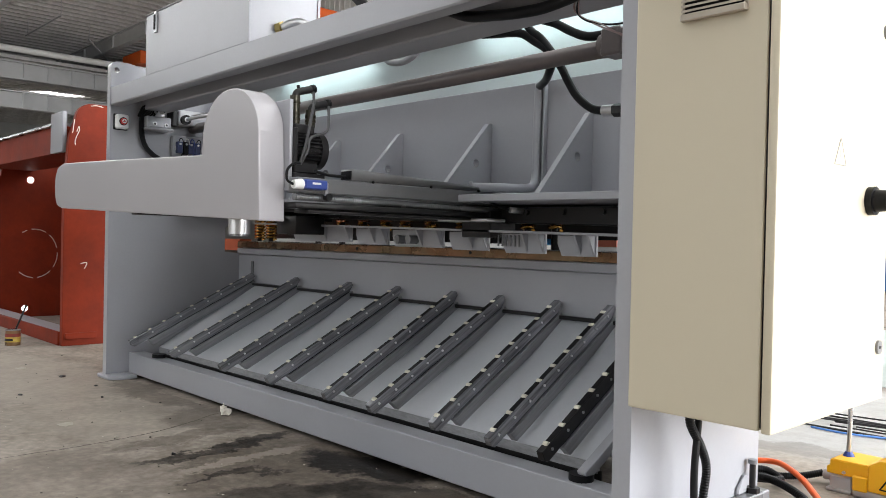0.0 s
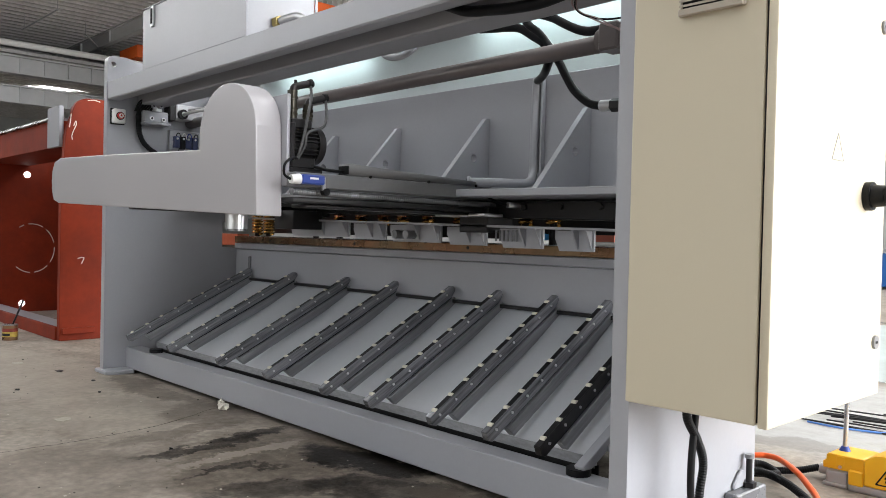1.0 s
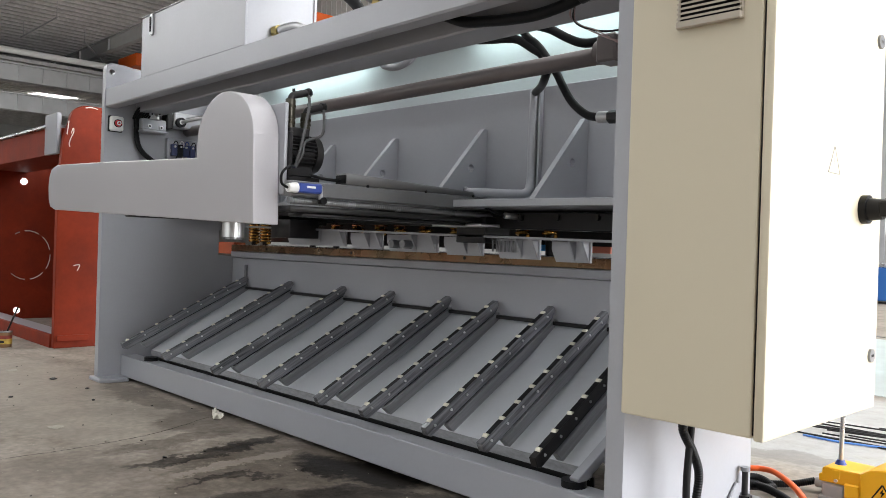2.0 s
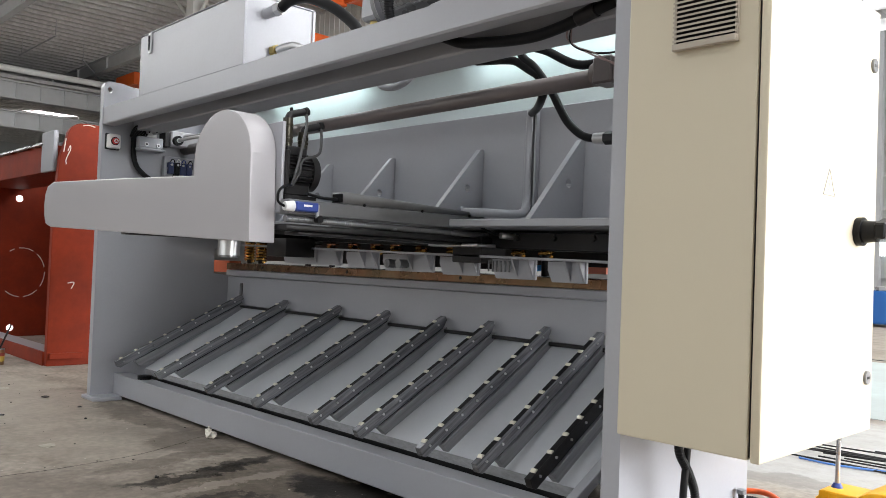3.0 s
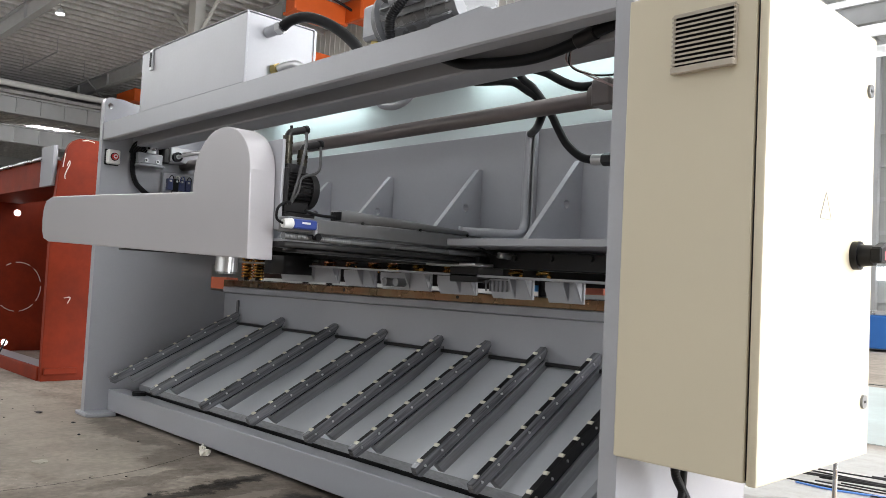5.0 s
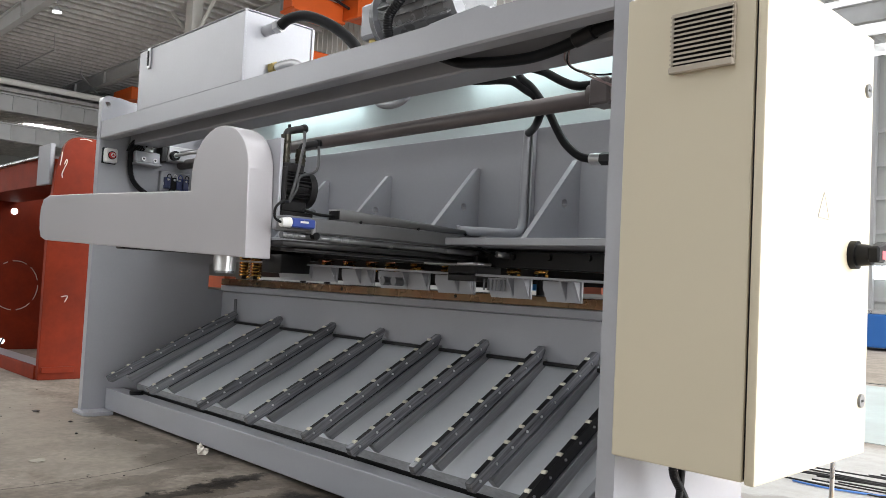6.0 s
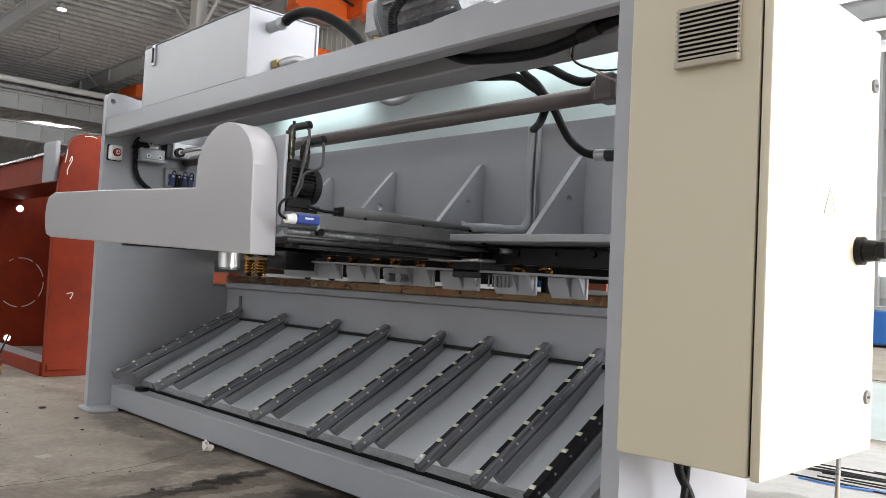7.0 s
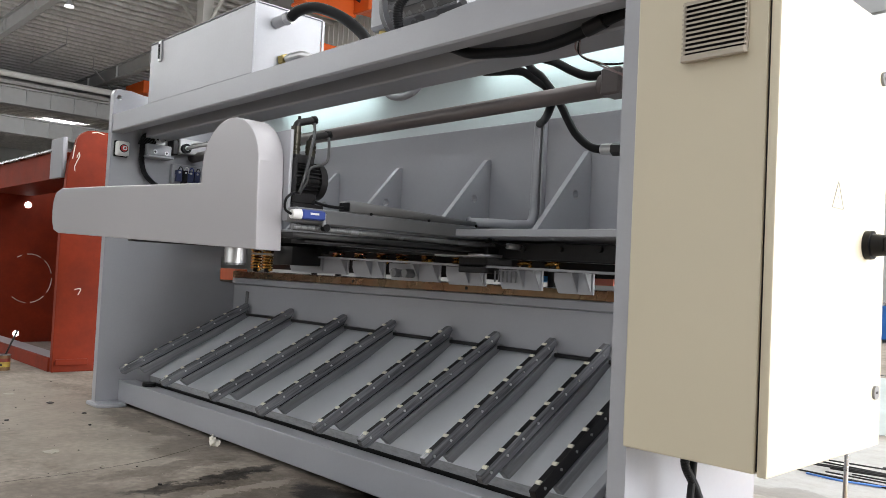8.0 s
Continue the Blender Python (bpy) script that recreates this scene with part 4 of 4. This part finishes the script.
part("elbow", tube([(1.95, 0.2, 1.565), (1.96, 0.2, 1.53), (1.99, 0.205, 1.52)], 0.02, n=12), STEEL, hose)

pump = thing("hydraulic_pump_motor", "grey finned electric motor with pump on top beam", "motor", at=(2.12, 0.24, 1.505))
part("pump_body", box(-0.16, -0.05, -0.06, 0.06, 0.11, 0.24, 0.012), GREY, pump)
bm = rod((-0.05, 0, 0.17), (0.36, 0, 0.17), 0.105, n=28)
part("stator", bm, DARK, pump)
for i in range(20):
    a = 6.2832 * i / 20
    f = box(0.02, 0.34, -0.003, 0.003, 0.103, 0.125)
    bmesh.ops.rotate(f, cent=(0, 0, 0), matrix=Matrix.Rotation(a, 3, "X"), verts=f.verts)
    bmesh.ops.translate(f, vec=(0, 0, 0.17), verts=f.verts)
    part("fin", f, DARK, pump)
part("end_bell", rod((-0.055, 0, 0.17), (0.0, 0, 0.17), 0.085, n=28, r2=0.13), GREY, pump)
part("foot", box(0.02, 0.42, -0.13, 0.13, 0.0, 0.05, 0.006), GREY, pump)
part("fitting", rod((-0.12, -0.02, 0.06), (-0.12, -0.02, 0.11), 0.022, n=6), GOLD, pump)
part("fitting", rod((-0.08, -0.02, 0.055), (-0.08, -0.02, 0.11), 0.015, n=6), GOLD, pump)
part("valve", box(-0.15, -0.06, -0.07, 0.02, 0.0, 0.055, 0.004), STEEL, pump)
part("terminal_box", box(0.10, 0.22, -0.16, -0.10, 0.16, 0.28, 0.008), GREY, pump)
hose = thing("pump_cable", "black ribbed cable down from the pump motor", "hose")
part("hose", tube([(2.34, 0.09, 1.72), (2.32, 0.07, 1.66), (2.27, 0.06, 1.60), (2.26, 0.08, 1.52)], 0.017, n=14, ribs=0.13, pitch=0.008), BLACK, hose)
bm = prism([(2.36, 1.506), (2.68, 1.506), (2.68, 1.56), (2.64, 1.575), (2.42, 1.56)], "y", 0.10, 0.14, 0.003)
solo("motor_bracket", bm, GREY, "grey welded bracket on the top beam", "bracket")

# ---- hoses and wires under the top beam ----
def hang(name, label, pts, r, mat=BLACK, ribs=0.0):
    h = thing(name, label, "hose")
    part("hose", tube(pts, r, n=12, ribs=ribs, pitch=0.012), mat, h)
    return h


hang("return_hose", "thick black hydraulic hose sagging under top beam", [(2.36, 0.10, 1.49), (2.46, 0.12, 1.455), (2.54, 0.13, 1.424), (2.64, 0.13, 1.408), (2.73, 0.13, 1.397), (2.83, 0.13, 1.392), (2.93, 0.13, 1.402), (3.02, 0.13, 1.422), (3.10, 0.14, 1.442), (3.19, 0.16, 1.46)], 0.0165)
part("tape", tube([(2.97, 0.13, 1.411), (3.0, 0.13, 1.418), (3.03, 0.13, 1.425)], 0.0205, n=12), BLACKMETAL, hang("taped_cable", "black cable taped to the hydraulic hose", [(2.96, 0.13, 1.41), (3.02, 0.128, 1.436), (3.08, 0.13, 1.452), (3.19, 0.14, 1.475)], 0.009))
hang("pressure_hose", "black hydraulic hose looping over the shaft", [(2.22, 0.52, 1.50), (2.30, 0.51, 1.487), (2.37, 0.50, 1.476), (2.43, 0.50, 1.462), (2.49, 0.50, 1.425), (2.535, 0.50, 1.395), (2.545, 0.52, 1.36), (2.50, 0.56, 1.33), (2.40, 0.66, 1.33), (2.305, 0.742, 1.335)], 0.0145)
h = hang("pressure_hose", "black hydraulic hose hanging from the shaft to a steel fitting", [(2.44, 0.50, 1.50), (2.47, 0.50, 1.465), (2.51, 0.50, 1.435), (2.555, 0.50, 1.385), (2.60, 0.50, 1.325), (2.63, 0.50, 1.275), (2.668, 0.50, 1.222), (2.724, 0.50, 1.178), (2.775, 0.50, 1.164)], 0.0135)
part("ferrule", rod((2.772, 0.50, 1.1645), (2.812, 0.50, 1.162), 0.018, n=18), STEEL, h)
part("nut", rod((2.812, 0.50, 1.162), (2.85, 0.50, 1.16), 0.021, n=6), BLACKMETAL, h)
hang("pressure_hose", "black hydraulic hose running behind the shaft", [(2.50, 0.50, 1.50), (2.57, 0.50, 1.473), (2.643, 0.50, 1.432), (2.70, 0.50, 1.408), (2.76, 0.50, 1.402), (2.9, 0.50, 1.40), (3.17, 0.5, 1.40)], 0.0145)
WIRE = material("bare_thin_wire", (0.25, 0.18, 0.17), 0.4, metal=0.2)
w = thing("loose_wires", "thin loose wires hanging below the beam", "cable")
part("wire", tube([(2.94, 0.14, 1.41), (2.93, 0.14, 1.37), (2.98, 0.14, 1.33), (3.08, 0.14, 1.28), (3.18, 0.14, 1.25)], 0.0024, n=6), WIRE, w)
part("wire", tube([(2.95, 0.14, 1.41), (2.94, 0.14, 1.36), (2.99, 0.14, 1.325), (3.07, 0.15, 1.31), (3.18, 0.15, 1.32)], 0.0026, n=6), BLACK, w)
part("wire", tube([(2.945, 0.14, 1.40), (2.95, 0.14, 1.35), (3.02, 0.14, 1.315), (3.10, 0.14, 1.265), (3.18, 0.14, 1.23)], 0.0018, n=6), WIRE, w)
h = thing("looped_pipe", "bent grey pipe clipped under the top beam", "pipe")
part("pipe", tube([(1.72, 0.45, 1.50), (1.78, 0.44, 1.455), (1.86, 0.44, 1.44), (1.93, 0.44, 1.455), (1.97, 0.45, 1.50)], 0.013, n=12), GREY, h)

# ---- control cabinet ----
cabinet = thing("control_cabinet", "beige powder-coated electrical control cabinet on side plate", "cabinet", at=(3.2295, -0.018, 0.386))
CH = 1.03
part("body", box(0.0, 0.3025, 0.0, 0.61, 0.0, CH, 0.004, seg=2), BEIGE, cabinet)
part("gasket", box(0.3025, 0.308, 0.006, 0.604, 0.006, CH - 0.006), BLACK, cabinet)
door = part("door", box(0.308, 0.329, -0.003, 0.613, -0.003, CH + 0.003, 0.004, seg=2), BEIGE, cabinet)
vent = part("vent", box(0.118, 0.262, -0.006, 0.001, 0.840, 0.968, 0.002), VENT, cabinet, "louvred taupe plastic ventilation grille")
part("vent_backing", box(0.124, 0.256, -0.0075, -0.006, 0.853, 0.965), BLACK, vent)
for i in range(11):
    s = prism([(-0.0075, 0.0022), (-0.017, -0.0013), (-0.017, -0.0058), (-0.0075, -0.0022)], "x", 0.120, 0.260)
    bmesh.ops.translate(s, vec=(0, 0, 0.862 + 0.0103 * i), verts=s.verts)
    part("louvre", s, VENT, vent)
for x in (0.118, 0.256):
    part("vent_frame", box(x, x + 0.006, -0.009, -0.006, 0.854, 0.966, 0.001), VENT, vent)
part("vent_frame", box(0.118, 0.262, -0.018, -0.006, 0.838, 0.853, 0.002), VENT, vent)
part("vent_frame", box(0.118, 0.262, -0.009, -0.006, 0.966, 0.971, 0.001), VENT, vent)
for z in (0.128, 0.893):
    lock = part("lock", rod((0.329, 0.57, z), (0.335, 0.57, z), 0.017, n=20), DARK, door, "chrome quarter-turn lock")
    part("keyhole", box(0.335, 0.3356, 0.563, 0.577, z - 0.003, z + 0.003), BLACK, lock)
sw = part("main_switch", rod((0.329, 0.49, 0.480), (0.344, 0.49, 0.480), 0.034, n=24), BLACK, door, "black rotary main switch")
part("switch_drum", rod((0.344, 0.49, 0.480), (0.375, 0.49, 0.480), 0.027, n=24, r2=0.024), BLACK, sw)
part("switch_knob", prism([(0.462, 0.462), (0.505, 0.462), (0.53, 0.50), (0.522, 0.514), (0.462, 0.498)], "x", 0.372, 0.398, 0.004), BLACK, sw)
PINK = material("red_switch_mark", (0.7, 0.12, 0.14), 0.4, vary=0.05)
part("switch_mark", box(0.398, 0.3985, 0.485, 0.513, 0.470, 0.490), PINK, sw)
SIGN = material("faded_yellow_sign", (0.72, 0.66, 0.42), 0.5, vary=0.04)
sign = part("warning_sign", prism([(0.276, 0.551), (0.34, 0.551), (0.308, 0.61)], "x", 0.329, 0.3295), SIGN, door, "pale yellow triangular shock warning sign")
GREYLINE = material("faded_black_print", (0.3, 0.29, 0.26), 0.5)
for a, b in (((0.276, 0.551), (0.34, 0.551)), ((0.34, 0.551), (0.308, 0.61)), ((0.308, 0.61), (0.276, 0.551))):
    part("border", rod((0.3296, *a), (0.3296, *b), 0.0011, n=6), GREYLINE, sign)
part("bolt_mark", prism([(0.311, 0.592), (0.301, 0.575), (0.307, 0.575), (0.303, 0.560), (0.314, 0.579), (0.308, 0.579)], "x", 0.3296, 0.330), GREYLINE, sign)
part("nameplate", box(0.329, 0.3294, 0.45, 0.515, 0.515, 0.557), SIGN, door, "pale blank nameplate")
h = thing("cabinet_cable", "two black corrugated cables dropping from the cabinet", "cable")
part("cable", tube([(3.32, 0.094, 0.39), (3.32, 0.10, 0.345), (3.32, 0.148, 0.288), (3.32, 0.177, 0.23), (3.32, 0.162, 0.15), (3.325, 0.16, 0.05), (3.37, 0.25, 0.014), (3.36, 0.6, 0.014), (3.30, 0.80, 0.014)], 0.0105, n=16, ribs=0.13, pitch=0.0065), BLACK, h)
part("cable", tube([(3.32, 0.14, 0.39), (3.32, 0.133, 0.33), (3.32, 0.122, 0.24), (3.32, 0.126, 0.15), (3.33, 0.14, 0.03), (3.40, 0.3, 0.012), (3.38, 0.7, 0.012)], 0.0085, n=12), BLACK, h)

# ---- foot pedal, hoses and bars on the floor ----
pedal = thing("foot_pedal", "yellow plastic foot pedal with steel rod on floor", "pedal", at=(3.375, 1.10, 0.0))
pedal.scale = (0.95, 0.95, 0.86)
ped = prism([(0.012, 0.028), (0.012, 0.118), (0.045, 0.142), (0.09, 0.150), (0.24, 0.150), (0.24, 0.028)], "y", -0.085, 0.085, 0.006, seg=2)
part("hood", ped, YELLOW, pedal)
lid = prism([(-0.118, 0.062), (-0.118, 0.088), (-0.108, 0.092), (-0.108, 0.112), (-0.098, 0.118), (0.011, 0.118), (0.011, 0.062)], "y", -0.072, 0.072, 0.005, seg=2)
part("switch_lid", lid, YELLOW, pedal)
part("side_block", box(-0.035, 0.0115, -0.084, -0.0725, 0.02, 0.075, 0.005), YELLOW, pedal)
part("lid_notch", box(-0.075, -0.05, -0.0745, -0.0722, 0.082, 0.112, 0.001), YELLOW, pedal)
part("lid_screw", rod((-0.062, -0.0746, 0.075), (-0.062, -0.078, 0.075), 0.006, n=10), STEEL, pedal)
CAST = material("grey_cast_pedal_base", (0.42, 0.42, 0.42), 0.5, vary=0.1)
part("base", box(-0.110, -0.036, -0.070, 0.072, 0.0, 0.0615, 0.008), CAST, pedal)
part("base_lip", box(-0.118, -0.04, -0.076, 0.076, 0.0, 0.012, 0.003), CAST, pedal)
part("base_plate", box(-0.035, 0.23, -0.08, 0.08, 0.0, 0.027, 0.004), CAST, pedal)
part("cable_gland", rod((-0.15, 0.0, 0.036), (-0.109, 0.0, 0.036), 0.02, n=16), CAST, pedal)
part("rod_socket", rod((-0.075, 0.0, 0.117), (-0.075, 0.0, 0.134), 0.019, n=18, r2=0.011), BLUEP, pedal, "blue rod socket")
part("rod", rod((-0.075, 0, 0.13), (-0.068, 0.0, 0.62), 0.0075, n=14), STEEL, pedal, "thin chrome carrying rod")
tri = part("warning_sign", prism([(0.05, 0.045), (0.11, 0.045), (0.08, 0.098)], "y", -0.0862, -0.0854), YELLOW, pedal, "yellow shock warning triangle with black border")
for a, b in (((0.05, 0.045), (0.11, 0.045)), ((0.11, 0.045), (0.08, 0.098)), ((0.08, 0.098), (0.05, 0.045))):
    part("border", rod((a[0], -0.0864, a[1]), (b[0], -0.0864, b[1]), 0.0024, n=6), BLACK, tri)
part("bolt_mark", prism([(0.083, 0.086), (0.073, 0.069), (0.079, 0.069), (0.075, 0.051), (0.088, 0.073), (0.081, 0.073)], "y", -0.0872, -0.0863), BLACK, tri)
part("arrow_mark", prism([(0.09, -0.03), (0.15, 0.0), (0.09, 0.03), (0.105, 0.0)], "z", 0.1505, 0.1512), material("dull_orange_print", (0.6, 0.33, 0.02), 0.5), pedal)
h = thing("pedal_cable", "coiled black corrugated pedal cable on the floor", "cable")
part("cable", tube([(3.225, 1.10, 0.031), (3.18, 1.06, 0.018), (3.13, 1.02, 0.013), (3.09, 1.0, 0.013), (3.066, 0.95, 0.013), (3.085, 0.90, 0.02), (3.13, 0.88, 0.03), (3.165, 0.91, 0.03), (3.15, 0.96, 0.022), (3.10, 0.97, 0.036), (3.06, 0.93, 0.034), (3.05, 0.86, 0.02), (3.09, 0.79, 0.013), (3.17, 0.72, 0.012), (3.23, 0.66, 0.012), (3.40, 0.40, 0.012)], 0.0115, n=14, ribs=0.1, pitch=0.007), BLACK, h)
part("cable", tube([(3.20, 0.70, 0.012), (3.15, 0.72, 0.014), (3.115, 0.76, 0.025), (3.11, 0.81, 0.04), (3.14, 0.84, 0.046), (3.19, 0.84, 0.044), (3.26, 0.81, 0.035), (3.33, 0.77, 0.014), (3.40, 0.66, 0.012), (3.5, 0.5, 0.012)], 0.0125, n=16, ribs=0.13, pitch=0.0068), BLACK, h)
AIR = material("orange_air_hose", (0.85, 0.12, 0.02), 0.35, vary=0.04)
h = thing("air_hose", "bright orange air hose lying on the floor", "hose")
part("hose", tube([(2.97, 1.06, 0.02), (3.029, 1.058, 0.035), (3.06, 1.075, 0.037), (3.103, 1.064, 0.04), (3.162, 1.014, 0.04), (3.225, 0.949, 0.036), (3.28, 0.88, 0.03), (3.34, 0.80, 0.02), (3.45, 0.6, 0.010)], 0.0095, n=12), AIR, h)
anchor = thing("anchor_bolt", "steel anchor bolt through the machine foot", "bolt", at=(3.2475, 0.565, -0.006))
part("shank", rod((0, 0, 0.08), (0, 0, 0.166), 0.0085, n=14), BLACKMETAL, anchor)
part("head", rod((0, 0, 0.165), (0, 0, 0.176), 0.0125, n=16), DARK, anchor)
part("nut", rod((0, 0, 0.08), (0, 0, 0.1), 0.02, n=6), BLACKMETAL, anchor)
part("lifting_lug", prism([(0.50, 0.081), (0.555, 0.081), (0.555, 0.125), (0.54, 0.13), (0.50, 0.095)], "x", 3.2295, 3.24, 0.003), GREY, shear)
rnd = random.Random(4)
for i in range(14):
    x, y = 2.86 + rnd.uniform(-0.12, 0.25), 2.0 + rnd.uniform(-0.15, 0.35)
    a = radians(rnd.uniform(-6, 14))
    L = rnd.uniform(0.35, 0.7)
    z = 0.005 + 0.006 * (i % 3)
    solo("steel_bar", rod((x, y, z), (x + L * math.cos(a), y + L * math.sin(a), z), 0.0035, n=6), BLACKMETAL, "thin black steel bar lying on the floor", "bar", "loose bars")
solo("plastic_strap", tube([(2.88, 1.86, 0.006), (3.0, 1.85, 0.006), (3.12, 1.88, 0.006), (3.3, 1.95, 0.006)], 0.0042, n=8), material("blue_strap", (0.08, 0.22, 0.6), 0.4), "blue plastic strap lying on the floor", "strap")

# ---- red primed machine frame beside it ----
red = thing("primed_machine_frame", "red-oxide primed machine frame awaiting paint", "machine")
part("side_plate", prism([(0.20, 0), (0.20, 1.0), (0.225, 1.38), (0.26, 1.49)] + arc(0.37, 1.51, 0.105, 165, 90, 6) + [(0.95, 1.62), (0.95, 0)], "x", -1.33, -1.28, 0.004), RED, red)
inner = prism([(0.30, 0), (0.30, 1.05), (0.40, 1.50), (0.47, 1.56), (1.2, 1.56), (1.2, 0)], "x", -3.42, -3.37, 0.004)
far_plate = part("side_plate", inner, RED, red)
CHALK = material("white_chalk_mark", (0.75, 0.68, 0.6), 0.8, vary=0.2)
# no holes are cut: glowing discs stand for daylight coming through
HOLE = glow("daylight_through_hole", (1, 1, 1), 3)
for y, z, r in ((0.577, 1.205, 0.028), (0.548, 0.075, 0.026)):
    part("hole_glow", rod((-3.37, y, z), (-3.366, y, z), r, n=16), HOLE, far_plate, "glowing disc standing for a hole with daylight behind")
seg = [(0.62 + 0.19 * math.cos(radians(a)), 0.56 + 0.215 * math.sin(radians(a))) for a in range(-130, 130, 12)]
for i in range(0, len(seg) - 1):
    if i % 4 != 3:
        part("chalk_mark", rod((-3.366, *seg[i]), (-3.366, *seg[i + 1]), 0.0035, n=6), CHALK, far_plate)
# panel out of view, added so less light gets into the frame
part("unseen_back_blocker", box(-3.37, -1.331, 0.98, 1.0, 0.0, 1.5), RED, red)
part("base_beam", box(-3.37, -1.331, 0.19, 0.21, 0.0, 0.09, 0.003), RED, red)
part("base_flange", box(-3.37, -1.331, 0.21, 0.34, 0.08, 0.09), GREY, red)
part("top_beam", prism([(0.215, 1.285), (0.215, 1.47), (0.60, 1.47), (0.60, 1.285)], "x", -3.37, -1.45, 0.003), RED, red)
part("beam_cap", prism([(0.19, 1.472), (0.60, 1.472), (0.60, 1.505), (0.23, 1.505)], "x", -3.2, -1.56, 0.002), DARK, red)
part("bracket", box(-1.58, -1.34, 0.20, 0.23, 1.285, 1.555, 0.003), GREY, red)
part("foot_bar", box(-1.28, -1.262, 0.215, 0.42, 0.045, 0.085, 0.003), RED, red)
for pts in ([(0.256, 1.50), (0.252, 1.46), (0.246, 1.41)], [(0.272, 1.42), (0.285, 1.455), (0.288, 1.43), (0.272, 1.39), (0.262, 1.355), (0.266, 1.33)], [(0.31, 0.545), (0.35, 0.55), (0.335, 0.51)], [(0.36, 1.60), (0.40, 1.607), (0.44, 1.60)]):
    part("chalk_mark", tube([(-1.2795, *q) for q in pts], 0.0032, n=6), CHALK, red)

# ---- loose things on the floor ----
can = thing("paint_can", "small rusty paint can with red and yellow band", "can", at=(-1.52, -0.03, 0))
bm = rod((0, 0, 0), (0, 0, 0.10), 0.046, n=28)
part("body", bm, BROWN, can)
DULLYELLOW = material("scuffed_yellow_print", (0.42, 0.30, 0.05), 0.5, vary=0.35, scale=30)
DULLRED = material("scuffed_red_print", (0.22, 0.03, 0.02), 0.5, vary=0.35, scale=30)
part("label_band", rod((0, 0, 0.022), (0, 0, 0.056), 0.0464, n=28), DULLYELLOW, can)
part("label_band", rod((0, 0, 0.056), (0, 0, 0.078), 0.0464, n=28), DULLRED, can)
part("label_bar", prism(arc(0, 0, 0.047, 255, 345, 10) + arc(0, 0, 0.046, 345, 255, 10), "z", 0.030, 0.046), BLACKMETAL, can)
part("rim", rod((0, 0, 0.097), (0, 0, 0.103), 0.0475, n=28), DARK, can)
part("stirring_stick", rod((0.0, 0.0, 0.06), (0.03, 0.07, 0.26), 0.006, n=8), BLACKMETAL, can)


def crumple(cx, cy, s, h, seed):
    own = bmesh.new()
    bmesh.ops.create_icosphere(own, subdivisions=2, radius=1)
    for v in own.verts:
        k = 0.65 + 0.6 * noise.noise(Vector((v.co.x * 2 + seed, v.co.y * 2, v.co.z * 2)))
        v.co = Vector((cx + v.co.x * s * k, cy + v.co.y * s * k * 0.8, max(0.0, h * (0.6 + v.co.z * k))))
    return own


RAG = material("white_rag_cloth", (0.72, 0.68, 0.6), 0.9, vary=0.15, scale=20)
GRIT = material("dark_grit", (0.05, 0.042, 0.035), 0.8, vary=0.3)
PAPER = material("dirty_paper", (0.40, 0.37, 0.32), 0.9, vary=0.2, scale=15)
rag = solo("rag", join(crumple(1.20, 0.07, 0.04, 0.022, 3), crumple(1.155, 0.085, 0.024, 0.028, 5)), RAG, "crumpled dirty white rag on the floor", "rag")
for x, y, s, i in ((0.99, -0.5, 0.05, 2), (-0.49, -0.26, 0.05, 4), (1.3, -0.42, 0.014, 6)):
    solo("paper_scrap", crumple(x, y, s, 0.004, i), PAPER, "flattened pale paper scrap on the floor", "litter", "floor litter")
for x, y, s, i in ((-0.11, -0.165, 0.03, 7), (0.28, -0.47, 0.018, 8), (0.55, -0.2, 0.012, 9), (0.25, -0.12, 0.02, 10), (1.65, -0.36, 0.012, 11)):
    solo("dark_scrap", crumple(x, y, s, 0.006, i), BLACKMETAL, "small dark scrap on the floor", "litter", "floor litter")

# grit and crumbs swept against the machine
rg = random.Random(21)
grit = bmesh.new()
for i in range(130):
    x, y = rg.uniform(-1.2, 3.0), rg.uniform(-1.0, 0.11)
    r = rg.choice((0.0008, 0.0012, 0.002, 0.003)) * rg.uniform(0.7, 1.3)
    box(x - r, x + r, y - r * rg.uniform(0.5, 1), y + r, -0.001, r * 0.8, bm=grit)
solo("grit", grit, GRIT, "dark grit and crumbs scattered on the floor", "grit", kind="stuff")
dust = bmesh.new()
for i in range(120):
    x, y = rg.uniform(-1.2, 3.6), rg.uniform(-1.0, 0.11)
    r = rg.choice((0.001, 0.0018, 0.003)) * rg.uniform(0.7, 1.3)
    box(x - r, x + r, y - r, y + r * rg.uniform(0.5, 1), -0.001, r * 0.5, bm=dust)
solo("chips", dust, PAPER, "pale paint chips scattered on the floor", "chips", kind="stuff")
